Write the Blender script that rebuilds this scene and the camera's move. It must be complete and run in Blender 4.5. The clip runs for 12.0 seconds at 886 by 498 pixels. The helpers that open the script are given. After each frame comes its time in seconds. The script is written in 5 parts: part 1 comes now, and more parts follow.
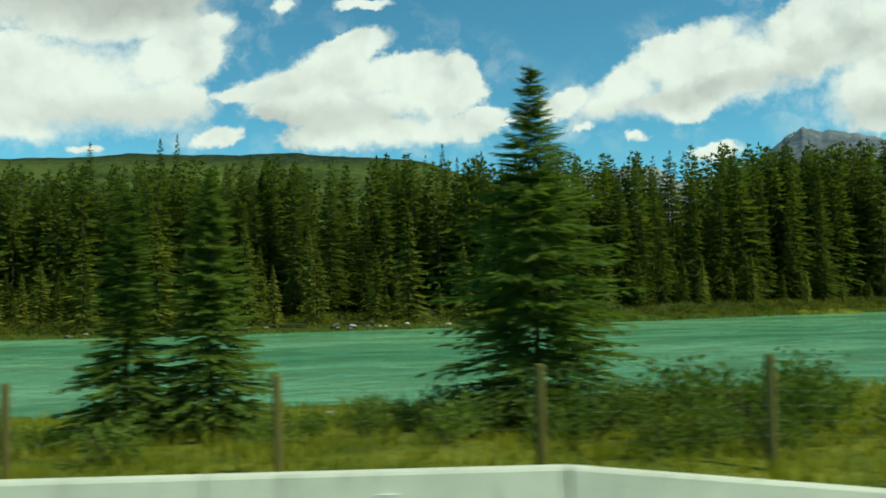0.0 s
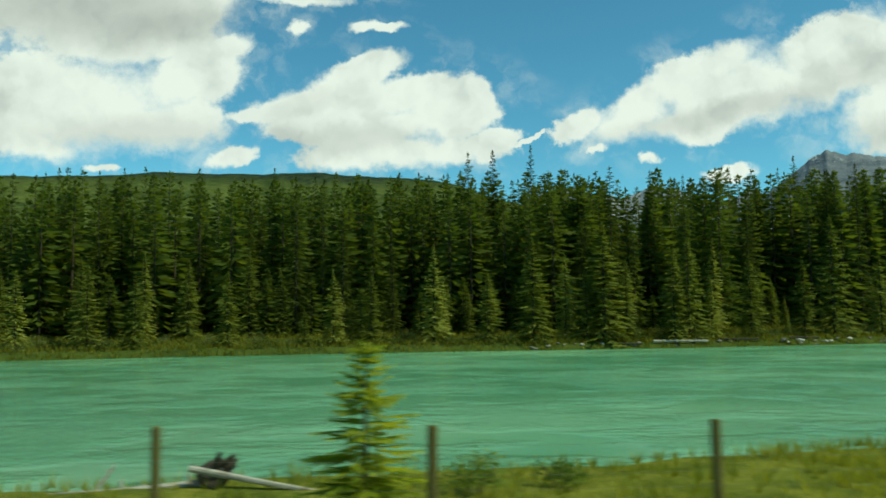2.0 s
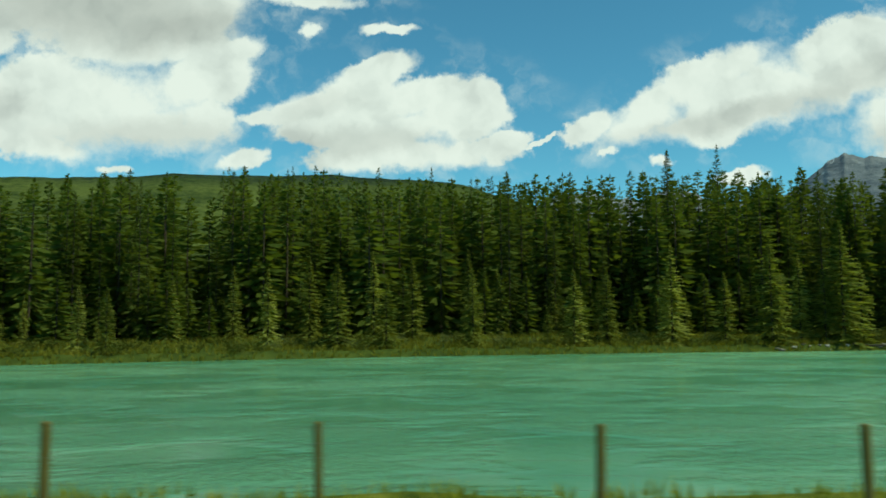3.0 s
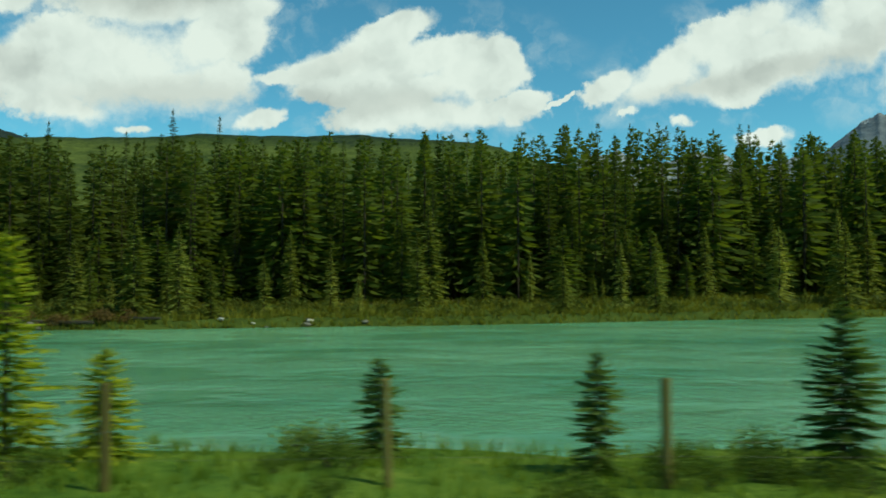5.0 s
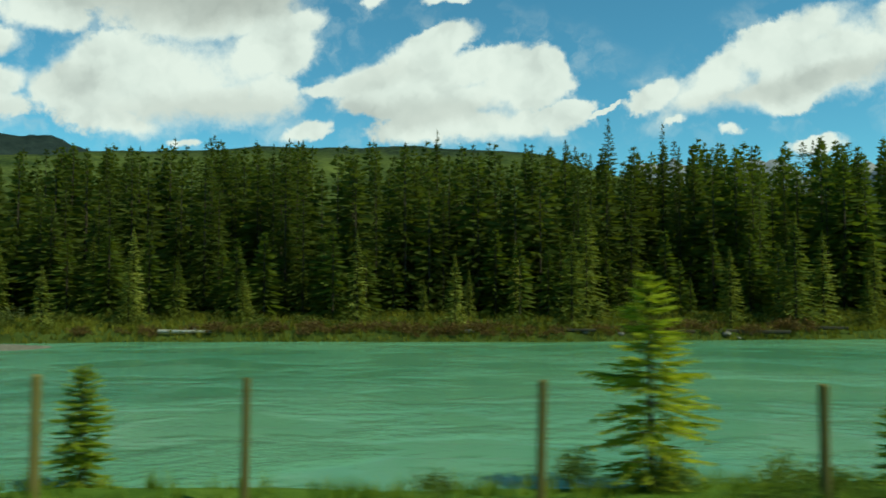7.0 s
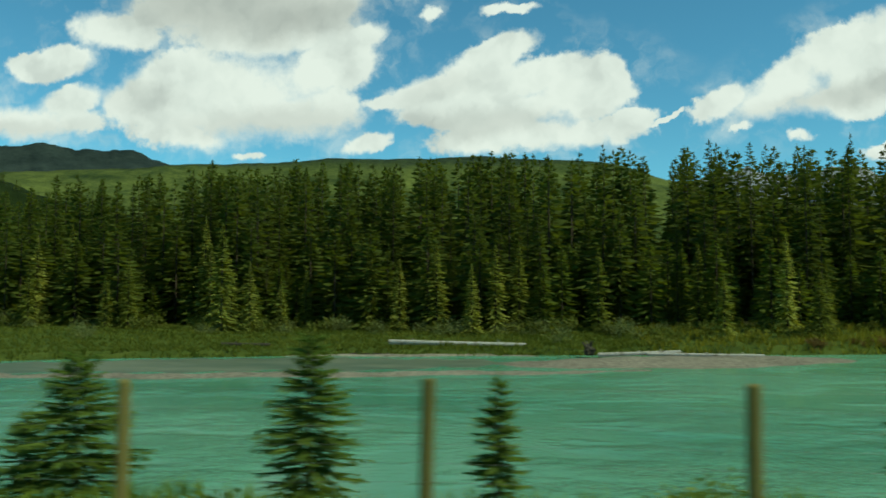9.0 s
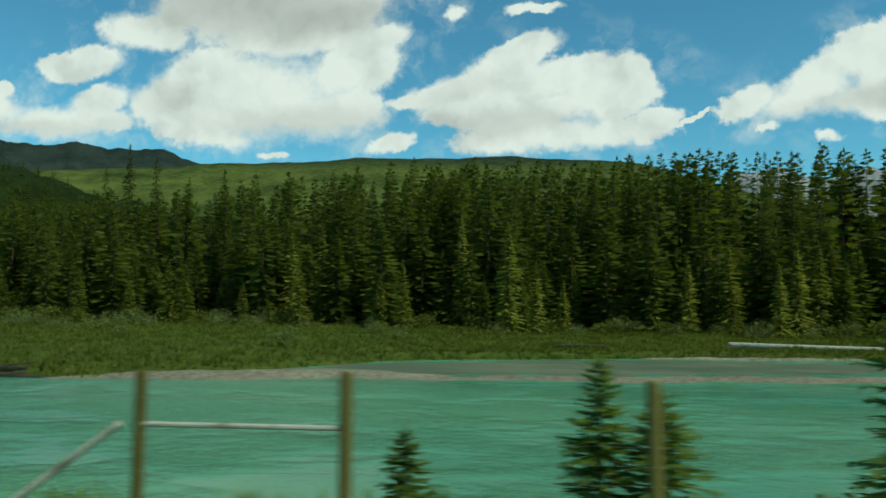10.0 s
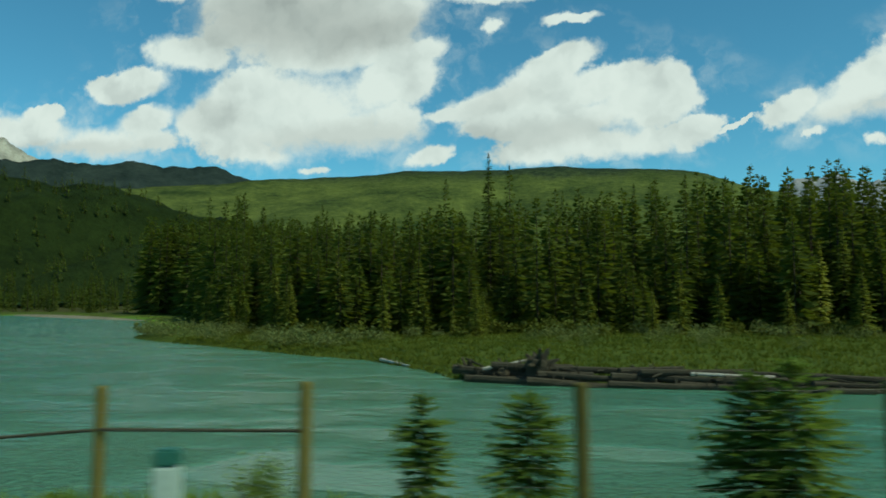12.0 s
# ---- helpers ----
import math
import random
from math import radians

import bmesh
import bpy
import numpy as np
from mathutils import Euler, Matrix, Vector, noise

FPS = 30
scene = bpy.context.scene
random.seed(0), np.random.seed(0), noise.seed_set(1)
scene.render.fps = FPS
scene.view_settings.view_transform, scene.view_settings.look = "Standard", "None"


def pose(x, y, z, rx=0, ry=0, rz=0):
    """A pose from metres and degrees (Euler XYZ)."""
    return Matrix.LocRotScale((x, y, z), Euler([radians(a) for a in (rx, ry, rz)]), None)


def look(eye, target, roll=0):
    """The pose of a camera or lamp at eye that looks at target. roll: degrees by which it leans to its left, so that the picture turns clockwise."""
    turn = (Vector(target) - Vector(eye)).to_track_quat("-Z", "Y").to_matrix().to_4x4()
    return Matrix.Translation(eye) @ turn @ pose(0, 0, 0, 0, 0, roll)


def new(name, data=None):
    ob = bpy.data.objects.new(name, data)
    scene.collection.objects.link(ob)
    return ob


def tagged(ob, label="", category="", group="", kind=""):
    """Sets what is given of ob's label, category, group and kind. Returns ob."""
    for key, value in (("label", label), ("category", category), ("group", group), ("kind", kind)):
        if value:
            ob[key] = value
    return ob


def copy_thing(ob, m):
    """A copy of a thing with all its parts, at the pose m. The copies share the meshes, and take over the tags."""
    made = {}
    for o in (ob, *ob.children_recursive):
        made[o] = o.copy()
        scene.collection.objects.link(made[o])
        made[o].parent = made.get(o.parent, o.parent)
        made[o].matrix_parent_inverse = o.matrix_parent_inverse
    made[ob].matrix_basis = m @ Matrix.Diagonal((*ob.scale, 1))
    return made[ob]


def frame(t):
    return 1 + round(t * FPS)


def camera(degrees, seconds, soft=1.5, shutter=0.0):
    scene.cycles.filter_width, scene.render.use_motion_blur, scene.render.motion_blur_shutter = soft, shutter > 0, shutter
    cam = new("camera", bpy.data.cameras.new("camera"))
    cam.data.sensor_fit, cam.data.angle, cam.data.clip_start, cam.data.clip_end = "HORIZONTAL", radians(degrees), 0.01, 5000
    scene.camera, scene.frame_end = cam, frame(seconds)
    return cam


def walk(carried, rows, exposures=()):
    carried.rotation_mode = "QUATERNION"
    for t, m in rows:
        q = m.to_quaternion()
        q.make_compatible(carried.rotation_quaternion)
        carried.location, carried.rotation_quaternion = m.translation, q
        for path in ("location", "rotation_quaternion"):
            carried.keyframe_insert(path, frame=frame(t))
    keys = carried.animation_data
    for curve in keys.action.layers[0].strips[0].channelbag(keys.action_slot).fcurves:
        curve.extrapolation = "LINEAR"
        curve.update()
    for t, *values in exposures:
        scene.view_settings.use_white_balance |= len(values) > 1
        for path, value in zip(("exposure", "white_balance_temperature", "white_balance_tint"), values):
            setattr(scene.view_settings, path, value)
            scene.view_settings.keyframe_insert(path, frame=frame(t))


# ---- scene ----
SHUTTER = 0.18
EXPOSURES = [(0.0, 0.03, 6950, -16.0), (2.5, 0.02, 6950, -16.0), (3.5, -0.06, 6800, -16.0), (7.0, -0.04, 6800, -16.0), (7.6, 0.03, 7050, -16.0), (9.5, -0.08, 6800, -15.0), (12.0, -0.16, 6600, -15.0)]
SKY_GAIN, CLOUD = 0.13, 6.9
SKY_TINT = (0.55, 1.0, 1.05, 1)
WATER_A, WATER_B = (0.086, 0.245, 0.134), (0.170, 0.360, 0.204)
cam = camera(60.53, 12.0, soft=1.7, shutter=SHUTTER)
PATH = [
    (0.0, look((0.00, 0.00, 2.80), (5.69, 99.70, 7.95), -1.20)),
    (0.5, look((-12.29, 1.27, 2.74), (-6.74, 100.95, 8.47), -0.81)),
    (1.0, look((-24.63, 2.44, 2.70), (-19.65, 102.10, 9.16), -0.75)),
    (1.5, look((-37.01, 3.51, 2.65), (-32.59, 103.16, 9.77), -0.89)),
    (2.0, look((-49.41, 4.48, 2.62), (-45.31, 104.09, 10.49), -0.66)),
    (2.5, look((-61.85, 5.35, 2.59), (-58.06, 104.92, 10.99), -0.61)),
    (3.0, look((-74.29, 6.11, 2.56), (-71.54, 105.74, 10.74), -0.39)),
    (3.5, look((-86.76, 6.77, 2.54), (-84.40, 106.62, 7.45), -0.44)),
    (3.7, look((-91.74, 7.00, 2.53), (-89.53, 106.78, 8.92), -0.37)),
    (5.3, look((-131.61, 8.24, 2.47), (-131.91, 108.20, 5.19), -0.32)),
    (5.5, look((-136.58, 8.31, 2.46), (-137.84, 108.26, 5.33), -0.67)),
    (6.0, look((-148.40, 8.41, 2.44), (-150.47, 108.32, 6.22), -0.22)),
    (6.5, look((-161.39, 8.39, 2.42), (-165.05, 108.23, 6.84), -0.35)),
    (7.0, look((-173.75, 8.26, 2.40), (-179.12, 108.02, 6.83), -0.06)),
    (7.5, look((-186.07, 8.01, 2.38), (-193.44, 107.65, 6.38), 0.18)),
    (7.7, look((-190.98, 7.87, 2.36), (-199.83, 107.43, 5.53), 0.40)),
    (9.3, look((-229.97, 6.06, 2.25), (-243.82, 104.90, 8.59), 0.19)),
    (9.5, look((-234.80, 5.75, 2.23), (-249.28, 104.48, 8.70), 0.38)),
    (10.0, look((-246.81, 4.86, 2.18), (-262.87, 103.40, 7.93), 0.52)),
    (10.5, look((-258.74, 3.85, 2.12), (-276.16, 102.18, 7.31), 0.55)),
    (11.0, look((-270.59, 2.70, 2.05), (-289.47, 100.75, 7.53), 0.19)),
    (11.5, look((-282.35, 1.42, 1.97), (-302.40, 99.19, 8.22), 0.38)),
    (12.0, look((-294.00, 0.00, 1.88), (-315.25, 97.44, 9.20), -0.10)),
]
walk(cam, PATH, EXPOSURES)

# ---- sky, sun ----
SUN_AZ, SUN_EL = radians(116), radians(52)     # clockwise from +y, seen from above
sun = new("sun", bpy.data.lights.new("sun", "SUN"))
sun.data.energy, sun.data.angle, sun.data.color = 3.75, radians(0.6), (1.0, 0.93, 0.72)
sun.matrix_world = look((0, 0, 0), (-math.sin(SUN_AZ) * math.cos(SUN_EL), -math.cos(SUN_AZ) * math.cos(SUN_EL), -math.sin(SUN_EL)))


class Nodes:
    """Short calls for node trees: an argument is a socket, a number, a colour or None."""

    def __init__(self, tree):
        self.tree = tree
        tree.nodes.clear()

    def add(self, kind, *args, **props):
        n = self.tree.nodes.new(kind)
        for key, value in props.items():
            setattr(n, key, value)
        for slot, value in zip(n.inputs, args):
            self.put(slot, value)
        return n

    def put(self, slot, value):
        if value is None:
            return
        if isinstance(value, bpy.types.NodeSocket):
            self.tree.links.new(value, slot)
        else:
            slot.default_value = value

    def math(self, op, *args):
        return self.add("ShaderNodeMath", *args, operation=op).outputs[0]

    def vec(self, op, *args):
        n = self.add("ShaderNodeVectorMath", *args, operation=op)
        return n.outputs["Value"] if op == "LENGTH" else n.outputs[0]

    def noise(self, vector, scale, detail=3.0, rough=0.55, dist=0.0):
        n = self.add("ShaderNodeTexNoise")
        for key, value in (("Vector", vector), ("Scale", scale), ("Detail", detail), ("Roughness", rough), ("Distortion", dist)):
            self.put(n.inputs[key], value)
        return n

    def ramp(self, fac, *stops):
        n = self.add("ShaderNodeValToRGB", fac)
        e = n.color_ramp.elements
        while len(e) < len(stops):
            e.new(0.5)
        for slot, (at, c) in zip(e, stops):
            slot.position = at
            slot.color = (*c, 1) if not isinstance(c, (int, float)) else (c, c, c, 1)
        return n.outputs[0]

    def mix(self, fac, a, b, blend="MIX"):
        n = self.add("ShaderNodeMix", data_type="RGBA", blend_type=blend)
        self.put(n.inputs["Factor"], fac)
        self.put(n.inputs[6], a)
        self.put(n.inputs[7], b)
        return n.outputs[2]

    def span(self, value, lo, hi, to0=0.0, to1=1.0):
        n = self.add("ShaderNodeMapRange", value, lo, hi, to0, to1, interpolation_type="SMOOTHSTEP")
        return n.outputs[0]


# clouds: puffs as (u, v, half width, half height, turn) on the plane u = x/y, v = z/y of the view's direction
CLOUD_EAST = [
    (0.453, 0.285, 0.138, 0.045, 14), (0.288, 0.243, 0.074, 0.026, 22), (0.365, 0.239, 0.086, 0.022, 4), (0.575, 0.328, 0.120, 0.055, 22),
    (0.672, 0.340, 0.097, 0.064, 12), (0.643, 0.249, 0.072, 0.049, 0), (0.750, 0.276, 0.090, 0.064, 0), (0.422, 0.179, 0.036, 0.012, 4),
    (0.323, 0.194, 0.011, 0.007, 0), (0.248, 0.207, 0.012, 0.006, 0), (0.226, 0.240, 0.042, 0.018, 20), (0.304, 0.268, 0.072, 0.024, 30), (0.383, 0.306, 0.096, 0.030, 24),
]
CLOUD_MIDDLE = [
    (0.042, 0.262, 0.071, 0.042, 4), (-0.045, 0.241, 0.110, 0.033, 0), (-0.009, 0.204, 0.130, 0.022, 3), (-0.150, 0.268, 0.066, 0.022, 8),
    (-0.056, 0.318, 0.050, 0.020, 14), (0.078, 0.283, 0.036, 0.025, 0), (0.100, 0.219, 0.045, 0.016, 14), (0.158, 0.225, 0.020, 0.0035, 20),
    (-0.205, 0.258, 0.032, 0.011, 8), (-0.080, 0.290, 0.050, 0.024, 8), (-0.022, 0.278, 0.066, 0.026, 8), (-0.105, 0.246, 0.083, 0.027, 5),
]
CLOUD_BIG = [
    (-0.428, 0.266, 0.151, 0.066, 4), (-0.507, 0.291, 0.085, 0.048, 20), (-0.293, 0.298, 0.078, 0.044, 28), (-0.351, 0.241, 0.100, 0.034, -4),
    (-0.479, 0.219, 0.058, 0.021, -10), (-0.285, 0.246, 0.049, 0.033, 0), (-0.551, 0.260, 0.063, 0.027, -10),
]
CLOUD_HIGH = [
    (-0.403, 0.396, 0.168, 0.060, -4), (-0.483, 0.436, 0.098, 0.051, 0), (-0.302, 0.412, 0.083, 0.057, 6), (-0.237, 0.343, 0.037, 0.018, 20),
    (-0.352, 0.355, 0.118, 0.033, 0), (-0.157, 0.414, 0.074, 0.011, -4),
]
CLOUD_WEST = [
    (-0.595, 0.366, 0.069, 0.026, -10), (-0.685, 0.325, 0.069, 0.024, 6), (-0.867, 0.263, 0.122, 0.027, -6), (-0.833, 0.283, 0.040, 0.016, 0),
    (-0.728, 0.241, 0.116, 0.026, 0), (-0.662, 0.266, 0.059, 0.021, 14), (-1.025, 0.276, 0.140, 0.037, 0),
]
WISPS = [
    (-0.233, 0.202, 0.032, 0.014, 10), (-0.048, 0.372, 0.036, 0.008, -4), (-0.146, 0.374, 0.011, 0.013, 30), (0.237, 0.205, 0.010, 0.006, 0),
    (0.313, 0.195, 0.014, 0.007, 0), (-0.401, 0.186, 0.025, 0.006, 0), (-0.611, 0.452, 0.037, 0.014, 0),
]
world = bpy.data.worlds.new("world")
scene.world = world
world.use_nodes = True
W = Nodes(world.node_tree)
sky = W.add("ShaderNodeTexSky", sky_type="NISHITA", sun_disc=False, sun_elevation=SUN_EL, sun_rotation=SUN_AZ, altitude=1400.0,
            air_density=1.0, dust_density=0.3, ozone_density=2.5)
way = W.add("ShaderNodeTexCoord").outputs["Generated"]
axis = W.add("ShaderNodeSeparateXYZ", way)
deep = W.math("ADD", W.math("ABSOLUTE", axis.outputs[1]), 0.02)
flat = W.add("ShaderNodeCombineXYZ", W.math("DIVIDE", axis.outputs[0], deep), W.math("DIVIDE", axis.outputs[2], deep), 0.0).outputs[0]
wob1 = W.vec("SUBTRACT", W.noise(flat, 11.0, 3.0, 0.55).outputs["Color"], (0.5, 0.5, 0.5))
wob2 = W.vec("SUBTRACT", W.noise(flat, 44.0, 5.0, 0.65).outputs["Color"], (0.5, 0.5, 0.5))
bent = W.vec("ADD", flat, W.vec("ADD", W.vec("MULTIPLY", wob1, (0.044, 0.034, 0.0)), W.vec("MULTIPLY", wob2, (0.027, 0.021, 0.0))))


def puffs(groups, blend=0.16):
    """How far a direction lies from the nearest puff: 0 at its middle, 1 at its rim."""
    far_off = None
    for u, v, a, b, turn in sum(groups, []):
        m = W.add("ShaderNodeMapping", bent, vector_type="TEXTURE")
        m.inputs["Location"].default_value = (u, v, 0)
        m.inputs["Rotation"].default_value = (0, 0, radians(turn))
        m.inputs["Scale"].default_value = (a * 1.06, b * 1.06, 1)
        d = W.vec("LENGTH", m.outputs[0])
        far_off = d if far_off is None else W.add("ShaderNodeMath", far_off, d, blend, operation="SMOOTH_MIN").outputs[0]
    return far_off


near = puffs([CLOUD_EAST, CLOUD_MIDDLE, CLOUD_BIG, CLOUD_HIGH, CLOUD_WEST, WISPS])
frill = W.math("SUBTRACT", W.noise(flat, 70.0, 5.0, 0.62).outputs["Fac"], 0.5)
ragged = W.math("ADD", near, W.math("MULTIPLY", frill, 0.46))
# some rims are crisp, others thin out
melt = W.span(W.noise(flat, 7.0, 2.0, 0.5).outputs["Fac"], 0.38, 0.62, 0.95, 0.40)
cover = W.span(ragged, 1.17, melt)
veil = W.math("MULTIPLY", W.math("MULTIPLY", W.span(near, 2.3, 1.0), W.span(W.noise(bent, 16.0, 5.0, 0.6).outputs["Fac"], 0.46, 0.74)), 0.45)
cover = W.math("MAXIMUM", cover, veil)
# light and shade within: billows lit from the sun's side, grey undersides
broad = W.noise(bent, 7.0, 3.0, 0.5).outputs["Fac"]
here = W.noise(bent, 13.0, 3.0, 0.5).outputs["Fac"]
there = W.noise(W.vec("ADD", bent, (0.014, 0.020, 0.0)), 13.0, 3.0, 0.5).outputs["Fac"]
lit = W.math("MULTIPLY", W.math("SUBTRACT", here, there), 0.9)
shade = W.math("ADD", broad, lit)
cloud = W.ramp(shade, (0.26, (0.76, 0.775, 0.77)), (0.44, (0.92, 0.93, 0.915)), (0.58, (1.0, 1.0, 0.98)))
for u, v, a, b, turn, much in ((-0.44, 0.405, 0.20, 0.062, -4, 0.36), (-0.30, 0.372, 0.11, 0.030, 10, 0.20), (-0.36, 0.232, 0.17, 0.024, 0, 0.20), (-0.55, 0.270, 0.06, 0.030, 0, 0.14), (-0.09, 0.222, 0.13, 0.024, 0, 0.20),
                               (-0.14, 0.270, 0.07, 0.020, 14, 0.12), (0.42, 0.256, 0.17, 0.020, 12, 0.24), (0.62, 0.320, 0.12, 0.030, 18, 0.18), (0.68, 0.235, 0.10, 0.024, 0, 0.22), (-0.80, 0.232, 0.20, 0.016, 0, 0.18)):
    m = W.add("ShaderNodeMapping", bent, vector_type="TEXTURE")
    m.inputs["Location"].default_value = (u, v, 0)
    m.inputs["Rotation"].default_value = (0, 0, radians(turn))
    m.inputs["Scale"].default_value = (a, b, 1)
    grey = W.span(W.vec("LENGTH", m.outputs[0]), 1.3, 0.3, 1.0, 1.0 - much)
    cloud = W.vec("MULTIPLY", cloud, W.add("ShaderNodeCombineXYZ", grey, grey, grey).outputs[0])
cloud = W.vec("MULTIPLY", cloud, (CLOUD * 0.97, CLOUD * 0.97, CLOUD * 1.05))
tint = W.mix(1.0, sky.outputs[0], SKY_TINT, "MULTIPLY")
both = W.mix(cover, tint, cloud)
W.add("ShaderNodeOutputWorld", W.add("ShaderNodeBackground", both, SKY_GAIN).outputs[0])


# ---- materials ----
def material(name, build, rough=0.8):
    m = bpy.data.materials.new(name)
    m.use_nodes = True
    n = Nodes(m.node_tree)
    p = n.add("ShaderNodeBsdfPrincipled")
    p.inputs["Roughness"].default_value = rough
    if rough > 0.88:
        p.inputs["Specular IOR Level"].default_value = 0.04
    shader = build(n, p) or p.outputs[0]
    n.add("ShaderNodeOutputMaterial", shader)
    return m


def spots(n):
    return n.add("ShaderNodeTexCoord").outputs["Object"]


def bump(n, p, height, strength, distance=0.05):
    b = n.add("ShaderNodeBump")
    b.inputs["Strength"].default_value, b.inputs["Distance"].default_value = strength, distance
    n.put(b.inputs["Height"], height)
    n.put(p.inputs["Normal"], b.outputs[0])


def foliage(name, dark, light, through_light=0.3, whole=0.5):
    """Leaves or needles: two greens, varied by blade and by plant, some light passing through."""
    def build(n, p):
        g = n.add("ShaderNodeNewGeometry").outputs["Random Per Island"]
        o = n.add("ShaderNodeObjectInfo").outputs["Random"]
        patch = n.noise(n.add("ShaderNodeNewGeometry").outputs["Position"], 0.35, 2.0).outputs["Fac"]
        f = n.math("ADD", n.math("MULTIPLY", g, 1 - whole), n.math("MULTIPLY", n.math("ADD", n.math("MULTIPLY", o, 0.5), n.math("MULTIPLY", n.span(patch, 0.3, 0.7), 0.5)), whole))
        c = n.ramp(f, (0.1, dark), (0.9, light))
        n.put(p.inputs["Base Color"], c)
        p.inputs["Specular IOR Level"].default_value = 0.10
        t = n.add("ShaderNodeBsdfTranslucent", n.mix(1.0, c, (1.25, 1.2, 0.6, 1), "MULTIPLY"))
        return n.add("ShaderNodeMixShader", through_light, p.outputs[0], t.outputs[0]).outputs[0]
    return material(name, build, 0.7)


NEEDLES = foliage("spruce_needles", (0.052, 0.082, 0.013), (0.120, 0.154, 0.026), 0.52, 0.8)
BANKNEEDLES = foliage("bank_spruce_needles", (0.046, 0.086, 0.016), (0.158, 0.224, 0.046), 0.46)
# sunlight on the far-bank edge trees is put into these lighter greens
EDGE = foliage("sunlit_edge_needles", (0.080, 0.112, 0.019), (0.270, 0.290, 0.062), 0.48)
YOUNG = foliage("young_needles", (0.130, 0.195, 0.018), (0.450, 0.480, 0.050), 0.52, 0.35)
# brightest far-bank trees: their sunlit look painted as pale needles
SUNLITYOUNG = foliage("sunlit_young_needles", (0.140, 0.175, 0.034), (0.400, 0.415, 0.105), 0.48)
# pine green, which also paints cloud shade onto the western forest
PINE_SHADE = foliage("pine_and_shaded_needles", (0.044, 0.063, 0.012), (0.094, 0.119, 0.022), 0.50, 0.8)
LEAVES = foliage("willow_leaves", (0.085, 0.140, 0.022), (0.200, 0.260, 0.055), 0.4)
GREENGRASS = foliage("green_grass_blades", (0.075, 0.145, 0.014), (0.250, 0.320, 0.045), 0.5, 0.6)
GRASS = foliage("grass_blades", (0.105, 0.158, 0.014), (0.400, 0.375, 0.048), 0.5, 0.6)
SEDGE = foliage("sedge_blades", (0.086, 0.105, 0.013), (0.240, 0.230, 0.032), 0.4, 0.6)
# sedge of the western flat, with cloud shade put into its colour
SHADEDSEDGE = foliage("shaded_sedge_blades", (0.072, 0.098, 0.014), (0.176, 0.196, 0.034), 0.38, 0.6)
WILLOW = foliage("grey_willow_leaves", (0.085, 0.110, 0.034), (0.172, 0.196, 0.074), 0.38, 0.75)
SHRUB = foliage("shrub_leaves", (0.056, 0.092, 0.015), (0.140, 0.195, 0.036), 0.42)
RUST = foliage("rusty_scrub_leaves", (0.070, 0.048, 0.016), (0.170, 0.110, 0.040), 0.35)
SCRUB = foliage("scrub_leaves", (0.050, 0.067, 0.012), (0.124, 0.138, 0.027), 0.38)


def bark_(n, p):
    v = n.vec("MULTIPLY", spots(n), (6.0, 6.0, 1.5))
    f = n.noise(v, 3.0, 5.0, 0.6).outputs["Fac"]
    n.put(p.inputs["Base Color"], n.ramp(f, (0.3, (0.030, 0.024, 0.017)), (0.7, (0.095, 0.078, 0.058))))
    bump(n, p, f, 0.7, 0.03)


BARK = material("bark", bark_, 0.9)


def post_(n, p):
    o = n.add("ShaderNodeObjectInfo").outputs["Random"]
    grain = n.noise(n.vec("MULTIPLY", spots(n), (28.0, 28.0, 1.6)), 2.0, 5.0, 0.65).outputs["Fac"]
    blot = n.noise(spots(n), 3.0, 3.0).outputs["Fac"]
    c = n.ramp(n.math("ADD", n.math("MULTIPLY", grain, 0.7), n.math("MULTIPLY", o, 0.3)), (0.3, (0.072, 0.062, 0.018)), (0.7, (0.190, 0.160, 0.052)))
    n.put(p.inputs["Base Color"], n.mix(n.span(blot, 0.5, 0.75), c, (0.12, 0.115, 0.035, 1)))
    p.inputs["Specular IOR Level"].default_value = 0.12
    bump(n, p, grain, 0.5, 0.01)


POSTWOOD = material("treated_post_wood", post_, 0.85)


def silver_(n, p):
    grain = n.noise(n.vec("MULTIPLY", spots(n), (2.0, 30.0, 30.0)), 2.0, 5.0, 0.65).outputs["Fac"]
    blot = n.noise(spots(n), 2.2, 3.0).outputs["Fac"]
    c = n.ramp(grain, (0.3, (0.24, 0.22, 0.19)), (0.7, (0.56, 0.53, 0.47)))
    n.put(p.inputs["Base Color"], n.mix(n.span(blot, 0.52, 0.72), c, (0.20, 0.17, 0.13, 1)))
    bump(n, p, grain, 0.6, 0.02)


DRIFT = material("bleached_driftwood", silver_, 0.85)


def darkwood_(n, p):
    grain = n.noise(n.vec("MULTIPLY", spots(n), (2.0, 20.0, 20.0)), 2.0, 5.0, 0.65).outputs["Fac"]
    n.put(p.inputs["Base Color"], n.ramp(grain, (0.3, (0.022, 0.019, 0.013)), (0.75, (0.095, 0.084, 0.062))))
    p.inputs["Specular IOR Level"].default_value = 0.1
    bump(n, p, grain, 0.6, 0.02)


DARKWOOD = material("weathered_dark_log", darkwood_, 0.85)


def wire_(n, p):
    n.put(p.inputs["Base Color"], n.ramp(n.noise(spots(n), 5.0).outputs["Fac"], (0.3, (0.10, 0.10, 0.09)), (0.7, (0.20, 0.20, 0.18))))
    p.inputs["Metallic"].default_value = 0.4


WIRE = material("galvanised_wire", wire_, 0.6)


